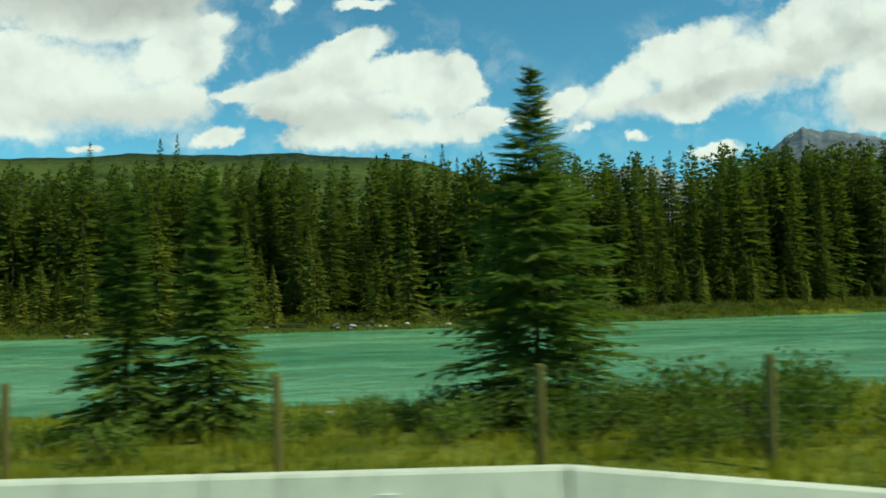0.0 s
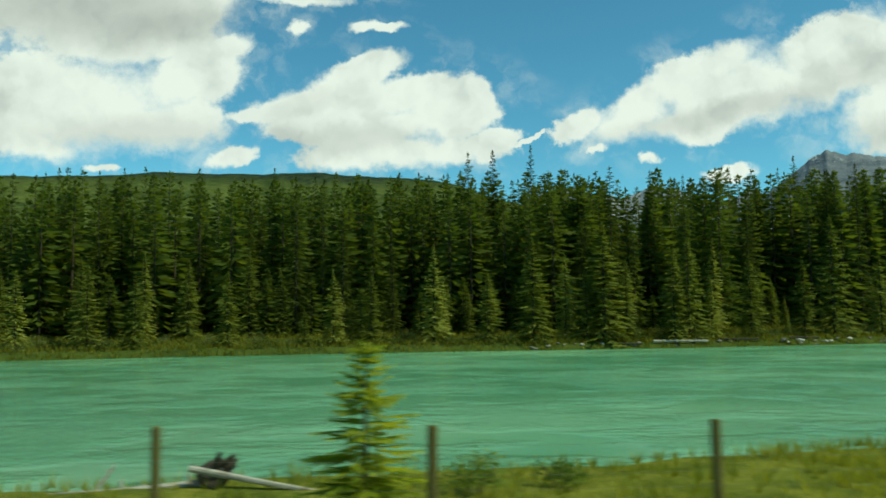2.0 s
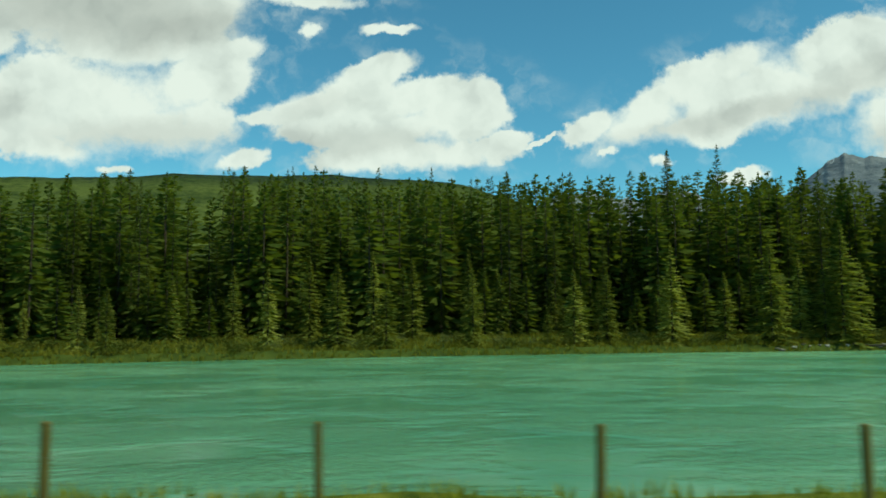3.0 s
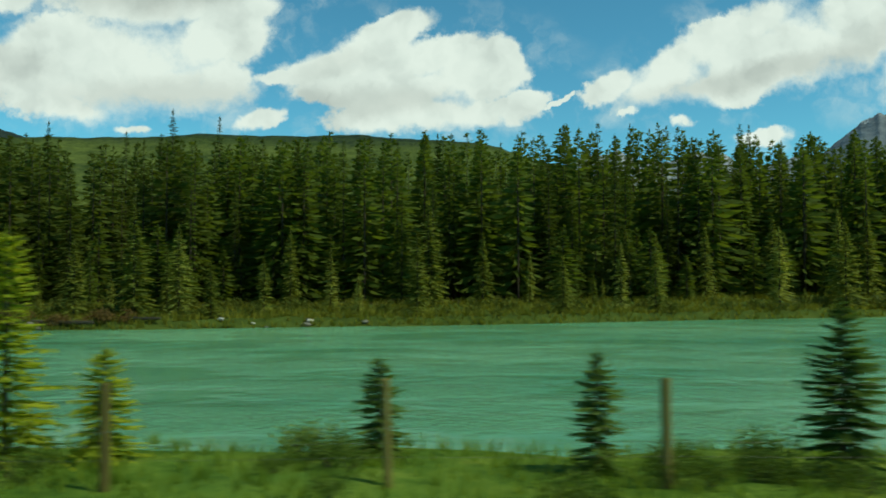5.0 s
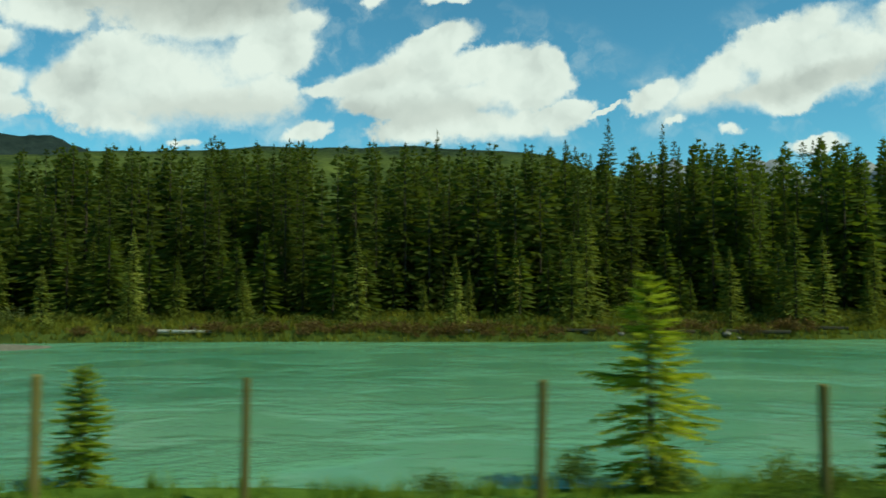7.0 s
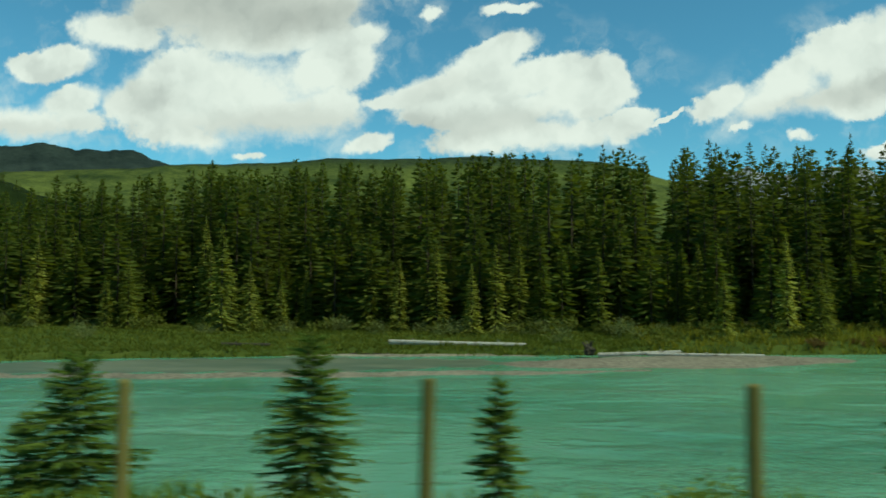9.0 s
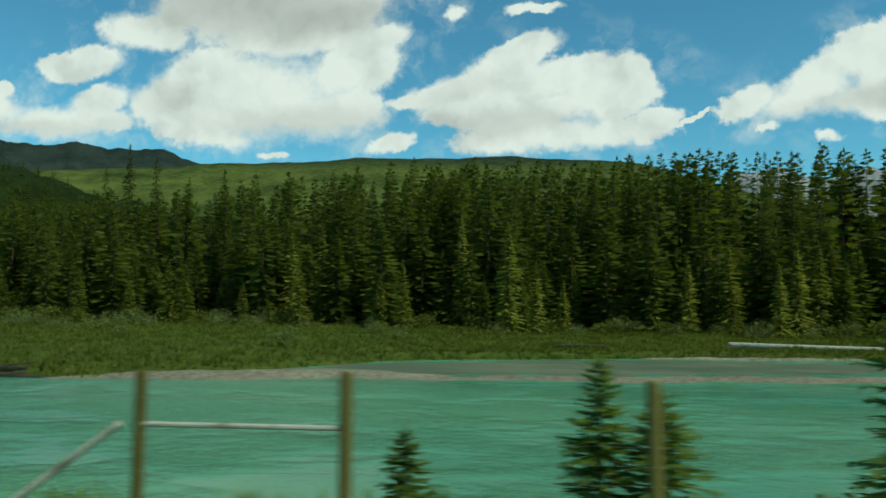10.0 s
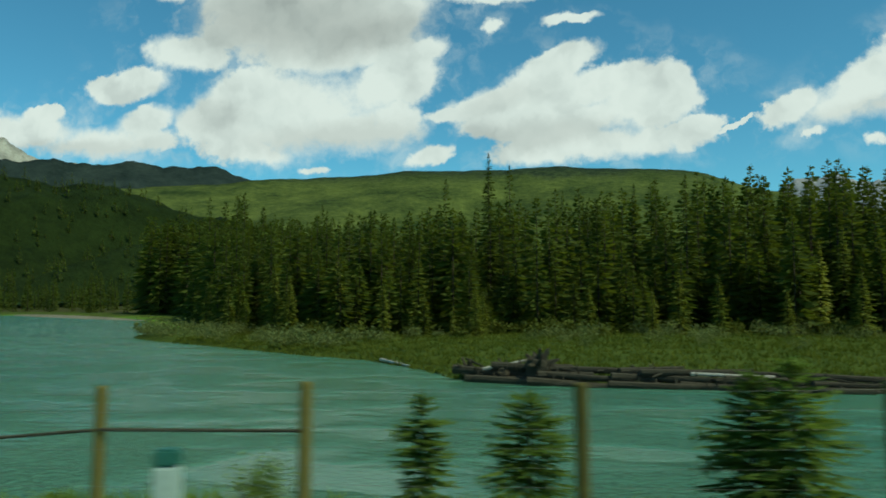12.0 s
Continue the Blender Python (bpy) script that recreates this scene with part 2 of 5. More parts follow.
def concrete_(n, p):
    a = n.noise(spots(n), 1.3, 4.0).outputs["Fac"]
    b = n.noise(spots(n), 40.0, 3.0).outputs["Fac"]
    streak = n.noise(n.vec("MULTIPLY", spots(n), (3.0, 3.0, 0.35)), 2.0, 4.0).outputs["Fac"]
    c = n.ramp(n.math("ADD", n.math("MULTIPLY", a, 0.7), n.math("MULTIPLY", b, 0.3)), (0.3, (0.56, 0.55, 0.47)), (0.7, (0.74, 0.72, 0.62)))
    n.put(p.inputs["Base Color"], n.mix(n.span(streak, 0.55, 0.75), c, (0.42, 0.41, 0.35, 1)))
    bump(n, p, b, 0.25, 0.01)


CONCRETE = material("barrier_concrete", concrete_, 0.85)


def plain(name, colour, rough=0.5, metal=0.0):
    def build(n, p):
        f = n.noise(spots(n), 12.0, 4.0).outputs["Fac"]
        n.put(p.inputs["Base Color"], n.ramp(f, (0.3, tuple(c * 0.8 for c in colour)), (0.7, colour)))
        p.inputs["Metallic"].default_value = metal
    return material(name, build, rough)


YELLOW = plain("yellow_plastic", (0.85, 0.50, 0.02), 0.4)
GREYCAP = plain("grey_plastic", (0.42, 0.42, 0.38), 0.5)
ORANGE = plain("orange_tape", (0.85, 0.22, 0.03), 0.6)


def asphalt_(n, p):
    a = n.noise(spots(n), 60.0, 3.0).outputs["Fac"]
    b = n.noise(spots(n), 0.6, 4.0).outputs["Fac"]
    n.put(p.inputs["Base Color"], n.ramp(n.math("ADD", n.math("MULTIPLY", a, 0.5), n.math("MULTIPLY", b, 0.5)), (0.3, (0.035, 0.035, 0.036)), (0.7, (0.075, 0.074, 0.070))))
    bump(n, p, a, 0.4, 0.01)


ASPHALT = material("asphalt", asphalt_, 0.85)
PAINT = plain("road_paint", (0.75, 0.75, 0.70), 0.6)


def stone_(n, p):
    o = n.add("ShaderNodeObjectInfo").outputs["Random"]
    g = n.add("ShaderNodeNewGeometry").outputs["Random Per Island"]
    a = n.noise(spots(n), 4.0, 5.0).outputs["Fac"]
    f = n.math("ADD", n.math("MULTIPLY", a, 0.4), n.math("MULTIPLY", n.math("ADD", o, g), 0.3))
    n.put(p.inputs["Base Color"], n.ramp(f, (0.25, (0.20, 0.19, 0.17)), (0.75, (0.48, 0.46, 0.41))))
    bump(n, p, a, 0.5, 0.05)


STONE = material("pale_river_stone", stone_, 0.8)
WETSTONE = plain("wet_grey_stone", (0.15, 0.14, 0.115), 0.6)


def gravel_(n, p):
    q = spots(n)
    cell = n.add("ShaderNodeTexVoronoi", q, None, 5.0)
    cell.inputs["Scale"].default_value = 5.0
    big = n.noise(q, 0.25, 4.0).outputs["Fac"]
    c = n.ramp(n.math("ADD", n.math("MULTIPLY", cell.outputs["Color"], 0.45), n.math("MULTIPLY", big, 0.55)), (0.25, (0.10, 0.09, 0.068)), (0.75, (0.27, 0.245, 0.19)))
    n.put(p.inputs["Base Color"], c)
    bump(n, p, cell.outputs["Distance"], 0.6, 0.05)


GRAVEL = material("river_gravel", gravel_, 0.9)


def silt_(n, p):
    q = spots(n)
    f = n.noise(n.vec("MULTIPLY", q, (0.15, 0.6, 1.0)), 1.0, 5.0, 0.6).outputs["Fac"]
    n.put(p.inputs["Base Color"], n.ramp(f, (0.35, (0.062, 0.090, 0.048)), (0.65, (0.135, 0.150, 0.090))))
    bump(n, p, f, 0.3, 0.05)


SILT = material("wet_silt", silt_, 0.55)


def ground_(n, p):
    q = spots(n)
    big = n.noise(q, 0.05, 4.0).outputs["Fac"]
    mid = n.noise(q, 0.6, 5.0, 0.6).outputs["Fac"]
    fine = n.noise(q, 9.0, 4.0, 0.65).outputs["Fac"]
    c = n.ramp(n.math("ADD", n.math("MULTIPLY", mid, 0.6), n.math("MULTIPLY", fine, 0.4)), (0.36, (0.048, 0.070, 0.011)), (0.50, (0.140, 0.160, 0.023)), (0.64, (0.29, 0.27, 0.046)))
    c = n.mix(n.span(big, 0.45, 0.7), c, (0.16, 0.19, 0.034, 1))
    lush = n.span(n.math("ADD", n.add("ShaderNodeSeparateXYZ", q).outputs[0], n.math("MULTIPLY", mid, 60.0)), -25.0, -115.0)
    n.put(p.inputs["Base Color"], n.mix(lush, c, n.mix(1.0, c, (0.62, 0.95, 0.90, 1), "MULTIPLY")))
    bump(n, p, fine, 0.9, 0.12)


GROUND = material("grassy_ground", ground_, 0.95)


def bank_(n, p):
    q = spots(n)
    mid = n.noise(q, 0.5, 5.0, 0.6).outputs["Fac"]
    fine = n.noise(q, 7.0, 4.0, 0.65).outputs["Fac"]
    n.put(p.inputs["Base Color"], n.ramp(n.math("ADD", n.math("MULTIPLY", mid, 0.6), n.math("MULTIPLY", fine, 0.4)), (0.32, (0.030, 0.044, 0.011)), (0.52, (0.064, 0.090, 0.018)), (0.70, (0.105, 0.125, 0.030))))
    bump(n, p, fine, 0.9, 0.12)


BANK = material("damp_grassy_bank", bank_, 0.95)


def duff_(n, p):
    q = spots(n)
    f = n.noise(q, 1.2, 5.0, 0.65).outputs["Fac"]
    n.put(p.inputs["Base Color"], n.ramp(f, (0.3, (0.026, 0.030, 0.011)), (0.7, (0.080, 0.078, 0.028))))
    bump(n, p, f, 0.8, 0.2)


DUFF = material("forest_floor", duff_, 0.95)


def water_(n, p):
    q = spots(n)
    swell = n.noise(n.vec("MULTIPLY", q, (0.10, 0.16, 1.0)), 1.5, 3.0, 0.55, 0.2).outputs["Fac"]
    a = n.noise(n.vec("MULTIPLY", q, (1.0, 0.9, 1.0)), 2.4, 3.0, 0.6, 0.6).outputs["Fac"]
    b = n.noise(q, 5.6, 3.0, 0.6, 0.4).outputs["Fac"]
    chop = n.noise(n.vec("MULTIPLY", q, (1.2, 0.9, 1.0)), 10.0, 2.0, 0.6).outputs["Fac"]
    c = n.noise(n.vec("MULTIPLY", q, (0.4, 1.0, 1.0)), 0.10, 3.0, 0.5).outputs["Fac"]
    milk = n.ramp(n.math("ADD", n.math("MULTIPLY", c, 0.75), n.math("MULTIPLY", swell, 0.25)), (0.38, WATER_A), (0.62, WATER_B))
    along = n.add("ShaderNodeSeparateXYZ", q).outputs[0]
    # bluer water downstream: sky reflection and cloud shade put into the colour
    deep = n.span(along, -175.0, -235.0)
    # dark forest reflection and shade painted into the western water colour
    west_shade = n.span(along, -255.0, -300.0)
    # base colour scaled by x, from 0.96 in the west to 1.16 in the east
    silt = n.span(along, -95.0, -35.0, 0.96, 1.16)
    milk = n.vec("MULTIPLY", milk, n.add("ShaderNodeCombineXYZ", silt, silt, silt).outputs[0])
    milk = n.mix(deep, milk, n.mix(0.45, milk, (0.060, 0.225, 0.165, 1)))
    n.put(p.inputs["Base Color"], n.mix(west_shade, milk, n.mix(0.55, milk, (0.060, 0.118, 0.082, 1))))
    p.inputs["IOR"].default_value = 1.33
    waves = n.math("ADD", n.math("ADD", n.math("MULTIPLY", a, 0.30), n.math("MULTIPLY", b, 0.34)), n.math("MULTIPLY", chop, 0.07))
    bump(n, p, n.math("MULTIPLY", waves, n.math("MULTIPLY", n.span(swell, 0.42, 0.64, 0.09, 1.30), n.math("ADD", 1.0, n.math("MULTIPLY", deep, 0.3)))), 1.0, 0.32)


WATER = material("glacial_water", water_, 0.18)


def hill_(n, p, low, high, scale):
    q = spots(n)
    wood = n.noise(q, scale, 6.0, 0.7).outputs["Fac"]
    fine = n.noise(q, scale * 9, 4.0, 0.7).outputs["Fac"]
    n.put(p.inputs["Base Color"], n.ramp(n.math("ADD", n.math("MULTIPLY", wood, 0.65), n.math("MULTIPLY", fine, 0.35)), (0.38, low), (0.62, high)))
    p.inputs["Specular IOR Level"].default_value = 0.05
    bump(n, p, fine, 0.8, 8.0)


def meadow_(n, p):
    q = spots(n)
    wood = n.noise(q, 0.004, 6.0, 0.7).outputs["Fac"]
    fine = n.noise(q, 0.036, 4.0, 0.7).outputs["Fac"]
    grass = n.ramp(n.math("ADD", n.math("MULTIPLY", wood, 0.65), n.math("MULTIPLY", fine, 0.35)), (0.38, (0.024, 0.040, 0.012)), (0.62, (0.112, 0.136, 0.034)))
    high = n.math("ADD", n.add("ShaderNodeSeparateXYZ", q).outputs[2], n.math("MULTIPLY", n.math("SUBTRACT", wood, 0.5), 300.0))
    trees = n.ramp(fine, (0.4, (0.016, 0.026, 0.014)), (0.6, (0.040, 0.056, 0.026)))
    n.put(p.inputs["Base Color"], n.mix(n.span(high, 590.0, 680.0), grass, trees))
    p.inputs["Specular IOR Level"].default_value = 0.05
    bump(n, p, fine, 0.9, 10.0)


MEADOW = material("green_hillside", meadow_, 0.95)
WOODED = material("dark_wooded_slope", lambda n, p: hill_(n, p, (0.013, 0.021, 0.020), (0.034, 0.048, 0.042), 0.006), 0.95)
NEARWOOD = material("spruce_covered_slope", lambda n, p: hill_(n, p, (0.010, 0.018, 0.005), (0.026, 0.042, 0.010), 0.03), 0.95)


def rock_(n, p):
    q = spots(n)
    f = n.noise(n.vec("MULTIPLY", q, (1.0, 1.0, 2.5)), 0.006, 8.0, 0.68).outputs["Fac"]
    s = n.noise(q, 0.004, 5.0, 0.7).outputs["Fac"]
    # bluish cast of the distance haze is mixed into the rock greys
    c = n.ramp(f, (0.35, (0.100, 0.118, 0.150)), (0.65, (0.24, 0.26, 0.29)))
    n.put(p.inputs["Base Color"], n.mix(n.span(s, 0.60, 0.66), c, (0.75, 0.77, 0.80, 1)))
    bump(n, p, f, 1.0, 30.0)


# far range: haze put into the colour as pale blue-grey
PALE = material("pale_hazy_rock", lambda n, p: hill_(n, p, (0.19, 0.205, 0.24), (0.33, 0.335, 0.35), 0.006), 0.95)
TANROCK = material("pale_tan_rock", lambda n, p: hill_(n, p, (0.20, 0.195, 0.175), (0.46, 0.44, 0.385), 0.010), 0.95)
ROCK = material("grey_mountain_rock", rock_, 0.95)


# ---- the plan: lines along the road and the river ----
def line(*pairs):
    """A function of x through pairs (x, value), for numbers and arrays."""
    a = np.array(sorted(pairs), float)
    return lambda x: np.interp(x, a[:, 0], a[:, 1])


ROAD_Y = line((900, -60), (300, -36), (120, -13.5), (60, -6.4), (0, 0), (-30, 2.91), (-60, 5.23), (-90, 6.92), (-120, 7.99), (-150, 8.41), (-180, 8.15), (-210, 7.15), (-240, 5.38), (-270, 2.76), (-294, 0), (-340, -6.5), (-400, -17), (-700, -90), (-1500, -330))
ROAD_Z = line((40, 0), (-60, -0.21), (-150, -0.36), (-190, -0.44), (-235, -0.57), (-270, -0.75), (-294, -0.92), (-340, -1.1))
FENCE_Z = line((60, -0.4), (5, -0.45), (-10, -0.6), (-35, -1.15), (-50, -1.4), (-66, -1.45), (-78, -1.25), (-130, -1.3), (-175, -1.4), (-182, -1.6), (-190, -1.6), (-195, -1.1), (-230, -1.3), (-262, -1.55), (-300, -1.65), (-400, -1.65))
NEAR_SHORE = line((400, 60), (60, 35), (0, 30), (-22, 29.3), (-35, 28), (-47, 25.6), (-62, 24.0), (-92, 25.2), (-125, 26.5), (-140, 27), (-160, 25.4), (-190, 22.6), (-235, 20.0), (-263, 17.8), (-300, 15.8), (-345, 8), (-420, -6), (-700, -78))
FAR_SHORE = line((400, 190), (120, 122), (70, 106), (40, 97), (5, 90), (-20, 86.5), (-50, 85), (-75, 82.3), (-100, 77), (-120, 71.5), (-150, 67), (-170, 63.8), (-198, 63), (-206, 62.4), (-220, 62.4), (-240, 61.4), (-258, 56), (-265, 47), (-271, 41.8), (-285, 41.6), (-296, 42.5), (-303, 44.8), (-306, 50), (-313, 59), (-321, 64), (-336, 76), (-346, 83), (-358, 93), (-364, 112), (-430, 205), (-520, 275), (-700, 345), (-1200, 490))
WOOD_EDGE = line((400, 200), (120, 131), (70, 115), (40, 106), (5, 99), (-20, 94.5), (-50, 95), (-75, 93), (-100, 87), (-120, 79.5), (-150, 74), (-170, 71), (-198, 70), (-210, 72), (-222, 74), (-240, 76), (-300, 76), (-318, 77), (-336, 86), (-352, 102), (-364, 122), (-430, 220), (-520, 290), (-700, 360), (-1200, 510))
# the river's surface, with a drop over the shoal
LEVEL = line((400, -1.9), (-198, -1.9), (-225, -2.25), (-245, -2.4), (-300, -2.55), (-340, -2.6), (-1500, -2.6))


def smooth(x):
    x = np.clip(x, 0, 1)
    return x * x * (3 - 2 * x)


def height(x, y):
    """The ground's height, for arrays."""
    x, y = np.asarray(x, float), np.asarray(y, float)
    off = y - ROAD_Y(x)
    near, far = NEAR_SHORE(x), FAR_SHORE(x)
    rz, fz, level = ROAD_Z(x), FENCE_Z(x), LEVEL(x)
    flat_ = smooth((-203.0 - x) / 18.0)
    z = rz + (fz - rz) * smooth((off - 6.6) / 4.0)
    z = z + (np.minimum(level + 0.30, fz - 0.1) - z) * smooth((off - 13.0) / np.maximum(near - 1.0 - ROAD_Y(x) - 13.0, 1.0)) * (off > 10.5)
    bed = level + 0.30 - 1.65 * smooth((y - near + 1.0) / 4.0)
    z = np.where(y > near - 1.0, bed, z)
    rise = level - 1.35 + 1.35 * smooth((y - far + 4.0) / 4.0) + (0.62 - 0.22 * flat_) * smooth((y - far) / 0.9) + (0.8 - 0.2 * flat_) * smooth((y - far - 1.0) / 14.0) + 0.02 * np.clip(y - far - 12, 0, 400)
    z = np.where(y > far - 4.0, np.maximum(rise, level - 1.35), z)
    lump = 0.10 * np.sin(x * 0.9 + 1.3 * np.sin(y * 0.5)) * np.sin(y * 0.8 + 0.7 * np.sin(x * 0.31)) + 0.06 * np.sin(x * 2.3 + y * 1.7)
    away = smooth((off - 8.0) / 3.0)
    return z + lump * away


def raw(name, verts, faces, mats, parent=None, smoothed=False, slots=None):
    """One mesh object from arrays of corners and faces."""
    me = bpy.data.meshes.new(name)
    verts = np.asarray(verts, np.float32)
    faces = np.asarray(faces, np.int32)
    n, k = faces.shape
    me.vertices.add(len(verts))
    me.vertices.foreach_set("co", verts.ravel())
    me.loops.add(n * k)
    me.loops.foreach_set("vertex_index", faces.ravel())
    me.polygons.add(n)
    me.polygons.foreach_set("loop_start", np.arange(0, n * k, k, dtype=np.int32))
    for m in mats:
        me.materials.append(m)
    if slots is not None:
        me.polygons.foreach_set("material_index", np.asarray(slots, np.int32))
    if smoothed:
        me.polygons.foreach_set("use_smooth", np.ones(n, bool))
    me.update(calc_edges=True)
    ob = new(name, me)
    ob.parent = parent
    return ob


def part(name, bm, mat, parent=None, label=""):
    """A bmesh as one mesh object under a thing or part."""
    me = bpy.data.meshes.new(name)
    bm.to_mesh(me)
    bm.free()
    me.materials.append(mat)
    ob = new(name, me)
    ob.parent = parent
    return tagged(ob, label) if label else ob


def sheet(name, xs, ys, zs, mats, slots=None):
    nx, ny = zs.shape
    X, Y = np.meshgrid(xs, ys, indexing="ij")
    v = np.stack([X, Y, zs], -1).reshape(-1, 3)
    i = np.arange(nx * ny).reshape(nx, ny)
    f = np.stack([i[:-1, :-1], i[1:, :-1], i[1:, 1:], i[:-1, 1:]], -1).reshape(-1, 4)
    return raw(name, v, f, mats, smoothed=True, slots=slots)


# ---- ground, water, road ----
xs = np.r_[np.linspace(-4990, -700, 12)[:-1], np.arange(-700, -420, 14), np.arange(-420, 130, 2.2), np.arange(130, 420, 20), np.linspace(420, 4990, 14)]
ys = np.r_[np.linspace(-1500, -60, 6)[:-1], np.arange(-60, 4, 4.0), np.arange(4, 96, 0.9), np.arange(96, 420, 9.0), np.linspace(420, 4990, 14)]
GX, GY = np.meshgrid(xs, ys, indexing="ij")
GZ = height(GX, GY)
zone = ((GY > FAR_SHORE(GX) - 5.0) * 1 + (GY > WOOD_EDGE(GX) + 4.0))[:-1, :-1]
tagged(sheet("ground", xs, ys, GZ, [GROUND, BANK, DUFF], zone.ravel()), "grassy river banks and forest floor", "ground", kind="structure")

wx, wy = np.r_[-1300, -700, -420, np.arange(-345, -190, 5.0), -100, 0, 130, 420], np.array([-100.0, 20, 60, 110, 260, 500])
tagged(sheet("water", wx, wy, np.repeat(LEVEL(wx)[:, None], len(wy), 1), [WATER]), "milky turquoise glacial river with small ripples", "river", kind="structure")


def ribbon(name, x0, x1, off0, off1, lift, mat, step=3.0):
    x = np.arange(x0, x1, step)
    a = np.stack([x, ROAD_Y(x) + off0, ROAD_Z(x) + lift], -1)
    b = np.stack([x, ROAD_Y(x) + off1, ROAD_Z(x) + lift], -1)
    v = np.concatenate([a, b])
    n = len(x)
    i = np.arange(n - 1)
    return raw(name, v, np.stack([i, i + 1, n + i + 1, n + i], -1), [mat], smoothed=True)


tagged(ribbon("road", -600, 300, -9.0, 3.4, 0.02, ASPHALT), "grey asphalt two-lane highway", "road", kind="structure")
tagged(ribbon("road_line", -600, 300, 2.7, 2.85, 0.026, PAINT), "white painted edge line on asphalt", "road marking", kind="structure")


# ---- far hills and mountains ----
def ridge(name, crest, mat, label, depth, rough, rows=26, cols=220, foot=0.0, seed=0, freq=1.0):
    """A mountainside: a crest through given places, falling towards the valley with spurs and gullies."""
    c = np.array(crest, float)
    s = np.r_[0, np.cumsum(np.hypot(*np.diff(c[:, :2], axis=0).T))]
    u = np.linspace(0, s[-1], cols)
    top = np.stack([np.interp(u, s, c[:, k]) for k in range(3)], -1)
    rng = np.random.default_rng(seed)
    wave = sum(np.sin(u * freq * w + rng.uniform(0, 6)) / w ** 0.9 * 0.02 for w in (0.009, 0.017, 0.031, 0.055, 0.09, 0.15))
    verts = []
    for k in range(-2, rows):
        q = k / (rows - 1)
        if k < 0:
            p = top * 1.0
            p[:, :2] *= 1 + 0.02 * -k
            p[:, 2] = top[:, 2] * (1 - 0.18 * -k)
        else:
            fall = (1 - q) ** 1.15
            spur = sum(np.sin(u * freq * w * (1 + 0.35 * q) + rng.uniform(0, 6) * 0 + w * 700 + 5 * q) / (w * 60) for w in (0.004, 0.009, 0.019, 0.041)) * q * (1 - q) * 3
            d = 1 - depth * q / np.hypot(top[:, 0] + 150, top[:, 1])
            p = top.copy()
            p[:, 0] = (top[:, 0] + 150) * d - 150
            p[:, 1] = top[:, 1] * d
            p[:, 2] = foot + (top[:, 2] + rough * wave - foot) * fall + rough * 1.6 * spur + rough * 0.12 * rng.normal(size=cols) * (q < 0.95)
        verts.append(p)
    v = np.stack(verts, 1)
    i = np.arange(cols * (rows + 2)).reshape(cols, rows + 2)
    f = np.stack([i[:-1, :-1], i[1:, :-1], i[1:, 1:], i[:-1, 1:]], -1).reshape(-1, 4)
    return tagged(raw(name, v.reshape(-1, 3), f, [mat], smoothed=True), label, "mountain", kind="structure")


ridge("rocky_summit", [(-4300, 2700, 760), (-3900, 3050, 840), (-3605, 3335, 915), (-3493, 3443, 909), (-3433, 3498, 880), (-3329, 3589, 809), (-3264, 3643, 791), (-2900, 3900, 640)], TANROCK, "pale bare rocky mountain top", 900, 14, seed=3)
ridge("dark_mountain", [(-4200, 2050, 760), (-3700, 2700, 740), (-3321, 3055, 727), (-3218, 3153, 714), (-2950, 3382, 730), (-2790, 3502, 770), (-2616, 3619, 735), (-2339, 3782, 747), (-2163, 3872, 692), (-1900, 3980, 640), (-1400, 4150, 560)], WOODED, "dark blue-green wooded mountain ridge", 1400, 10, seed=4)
ridge("green_hill", [(-3300, 2500, 470), (-2600, 3150, 545), (-2376, 3298, 580), (-1989, 3512, 628), (-1798, 3598, 645), (-1250, 3781, 690), (-474, 3896, 703), (-2, 3889, 674), (182, 3871, 635), (309, 3853, 590), (551, 3807, 515), (900, 3700, 400), (1500, 3500, 230)], MEADOW, "rounded hill with light green slopes and woods", 1900, 3, seed=5)
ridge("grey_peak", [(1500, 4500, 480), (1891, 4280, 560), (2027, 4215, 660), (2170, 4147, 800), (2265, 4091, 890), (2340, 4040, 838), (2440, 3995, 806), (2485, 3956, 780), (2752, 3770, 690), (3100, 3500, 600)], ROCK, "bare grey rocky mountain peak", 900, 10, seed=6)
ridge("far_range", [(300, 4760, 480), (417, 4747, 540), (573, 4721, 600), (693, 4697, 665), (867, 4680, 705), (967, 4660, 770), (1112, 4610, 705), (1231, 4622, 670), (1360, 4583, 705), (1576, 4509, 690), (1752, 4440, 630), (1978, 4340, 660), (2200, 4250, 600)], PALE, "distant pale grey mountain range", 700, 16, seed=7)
ridge("wooded_slope", [(-1500, 150, 150), (-1150, 420, 146), (-934, 633, 141), (-906, 660, 138), (-845, 712, 133), (-779, 758, 111), (-687, 809, 94), (-560, 880, 70), (-380, 940, 40)], NEARWOOD, "low dark slope covered with spruce forest", 330, 3, foot=4.0, seed=8, freq=3.0)


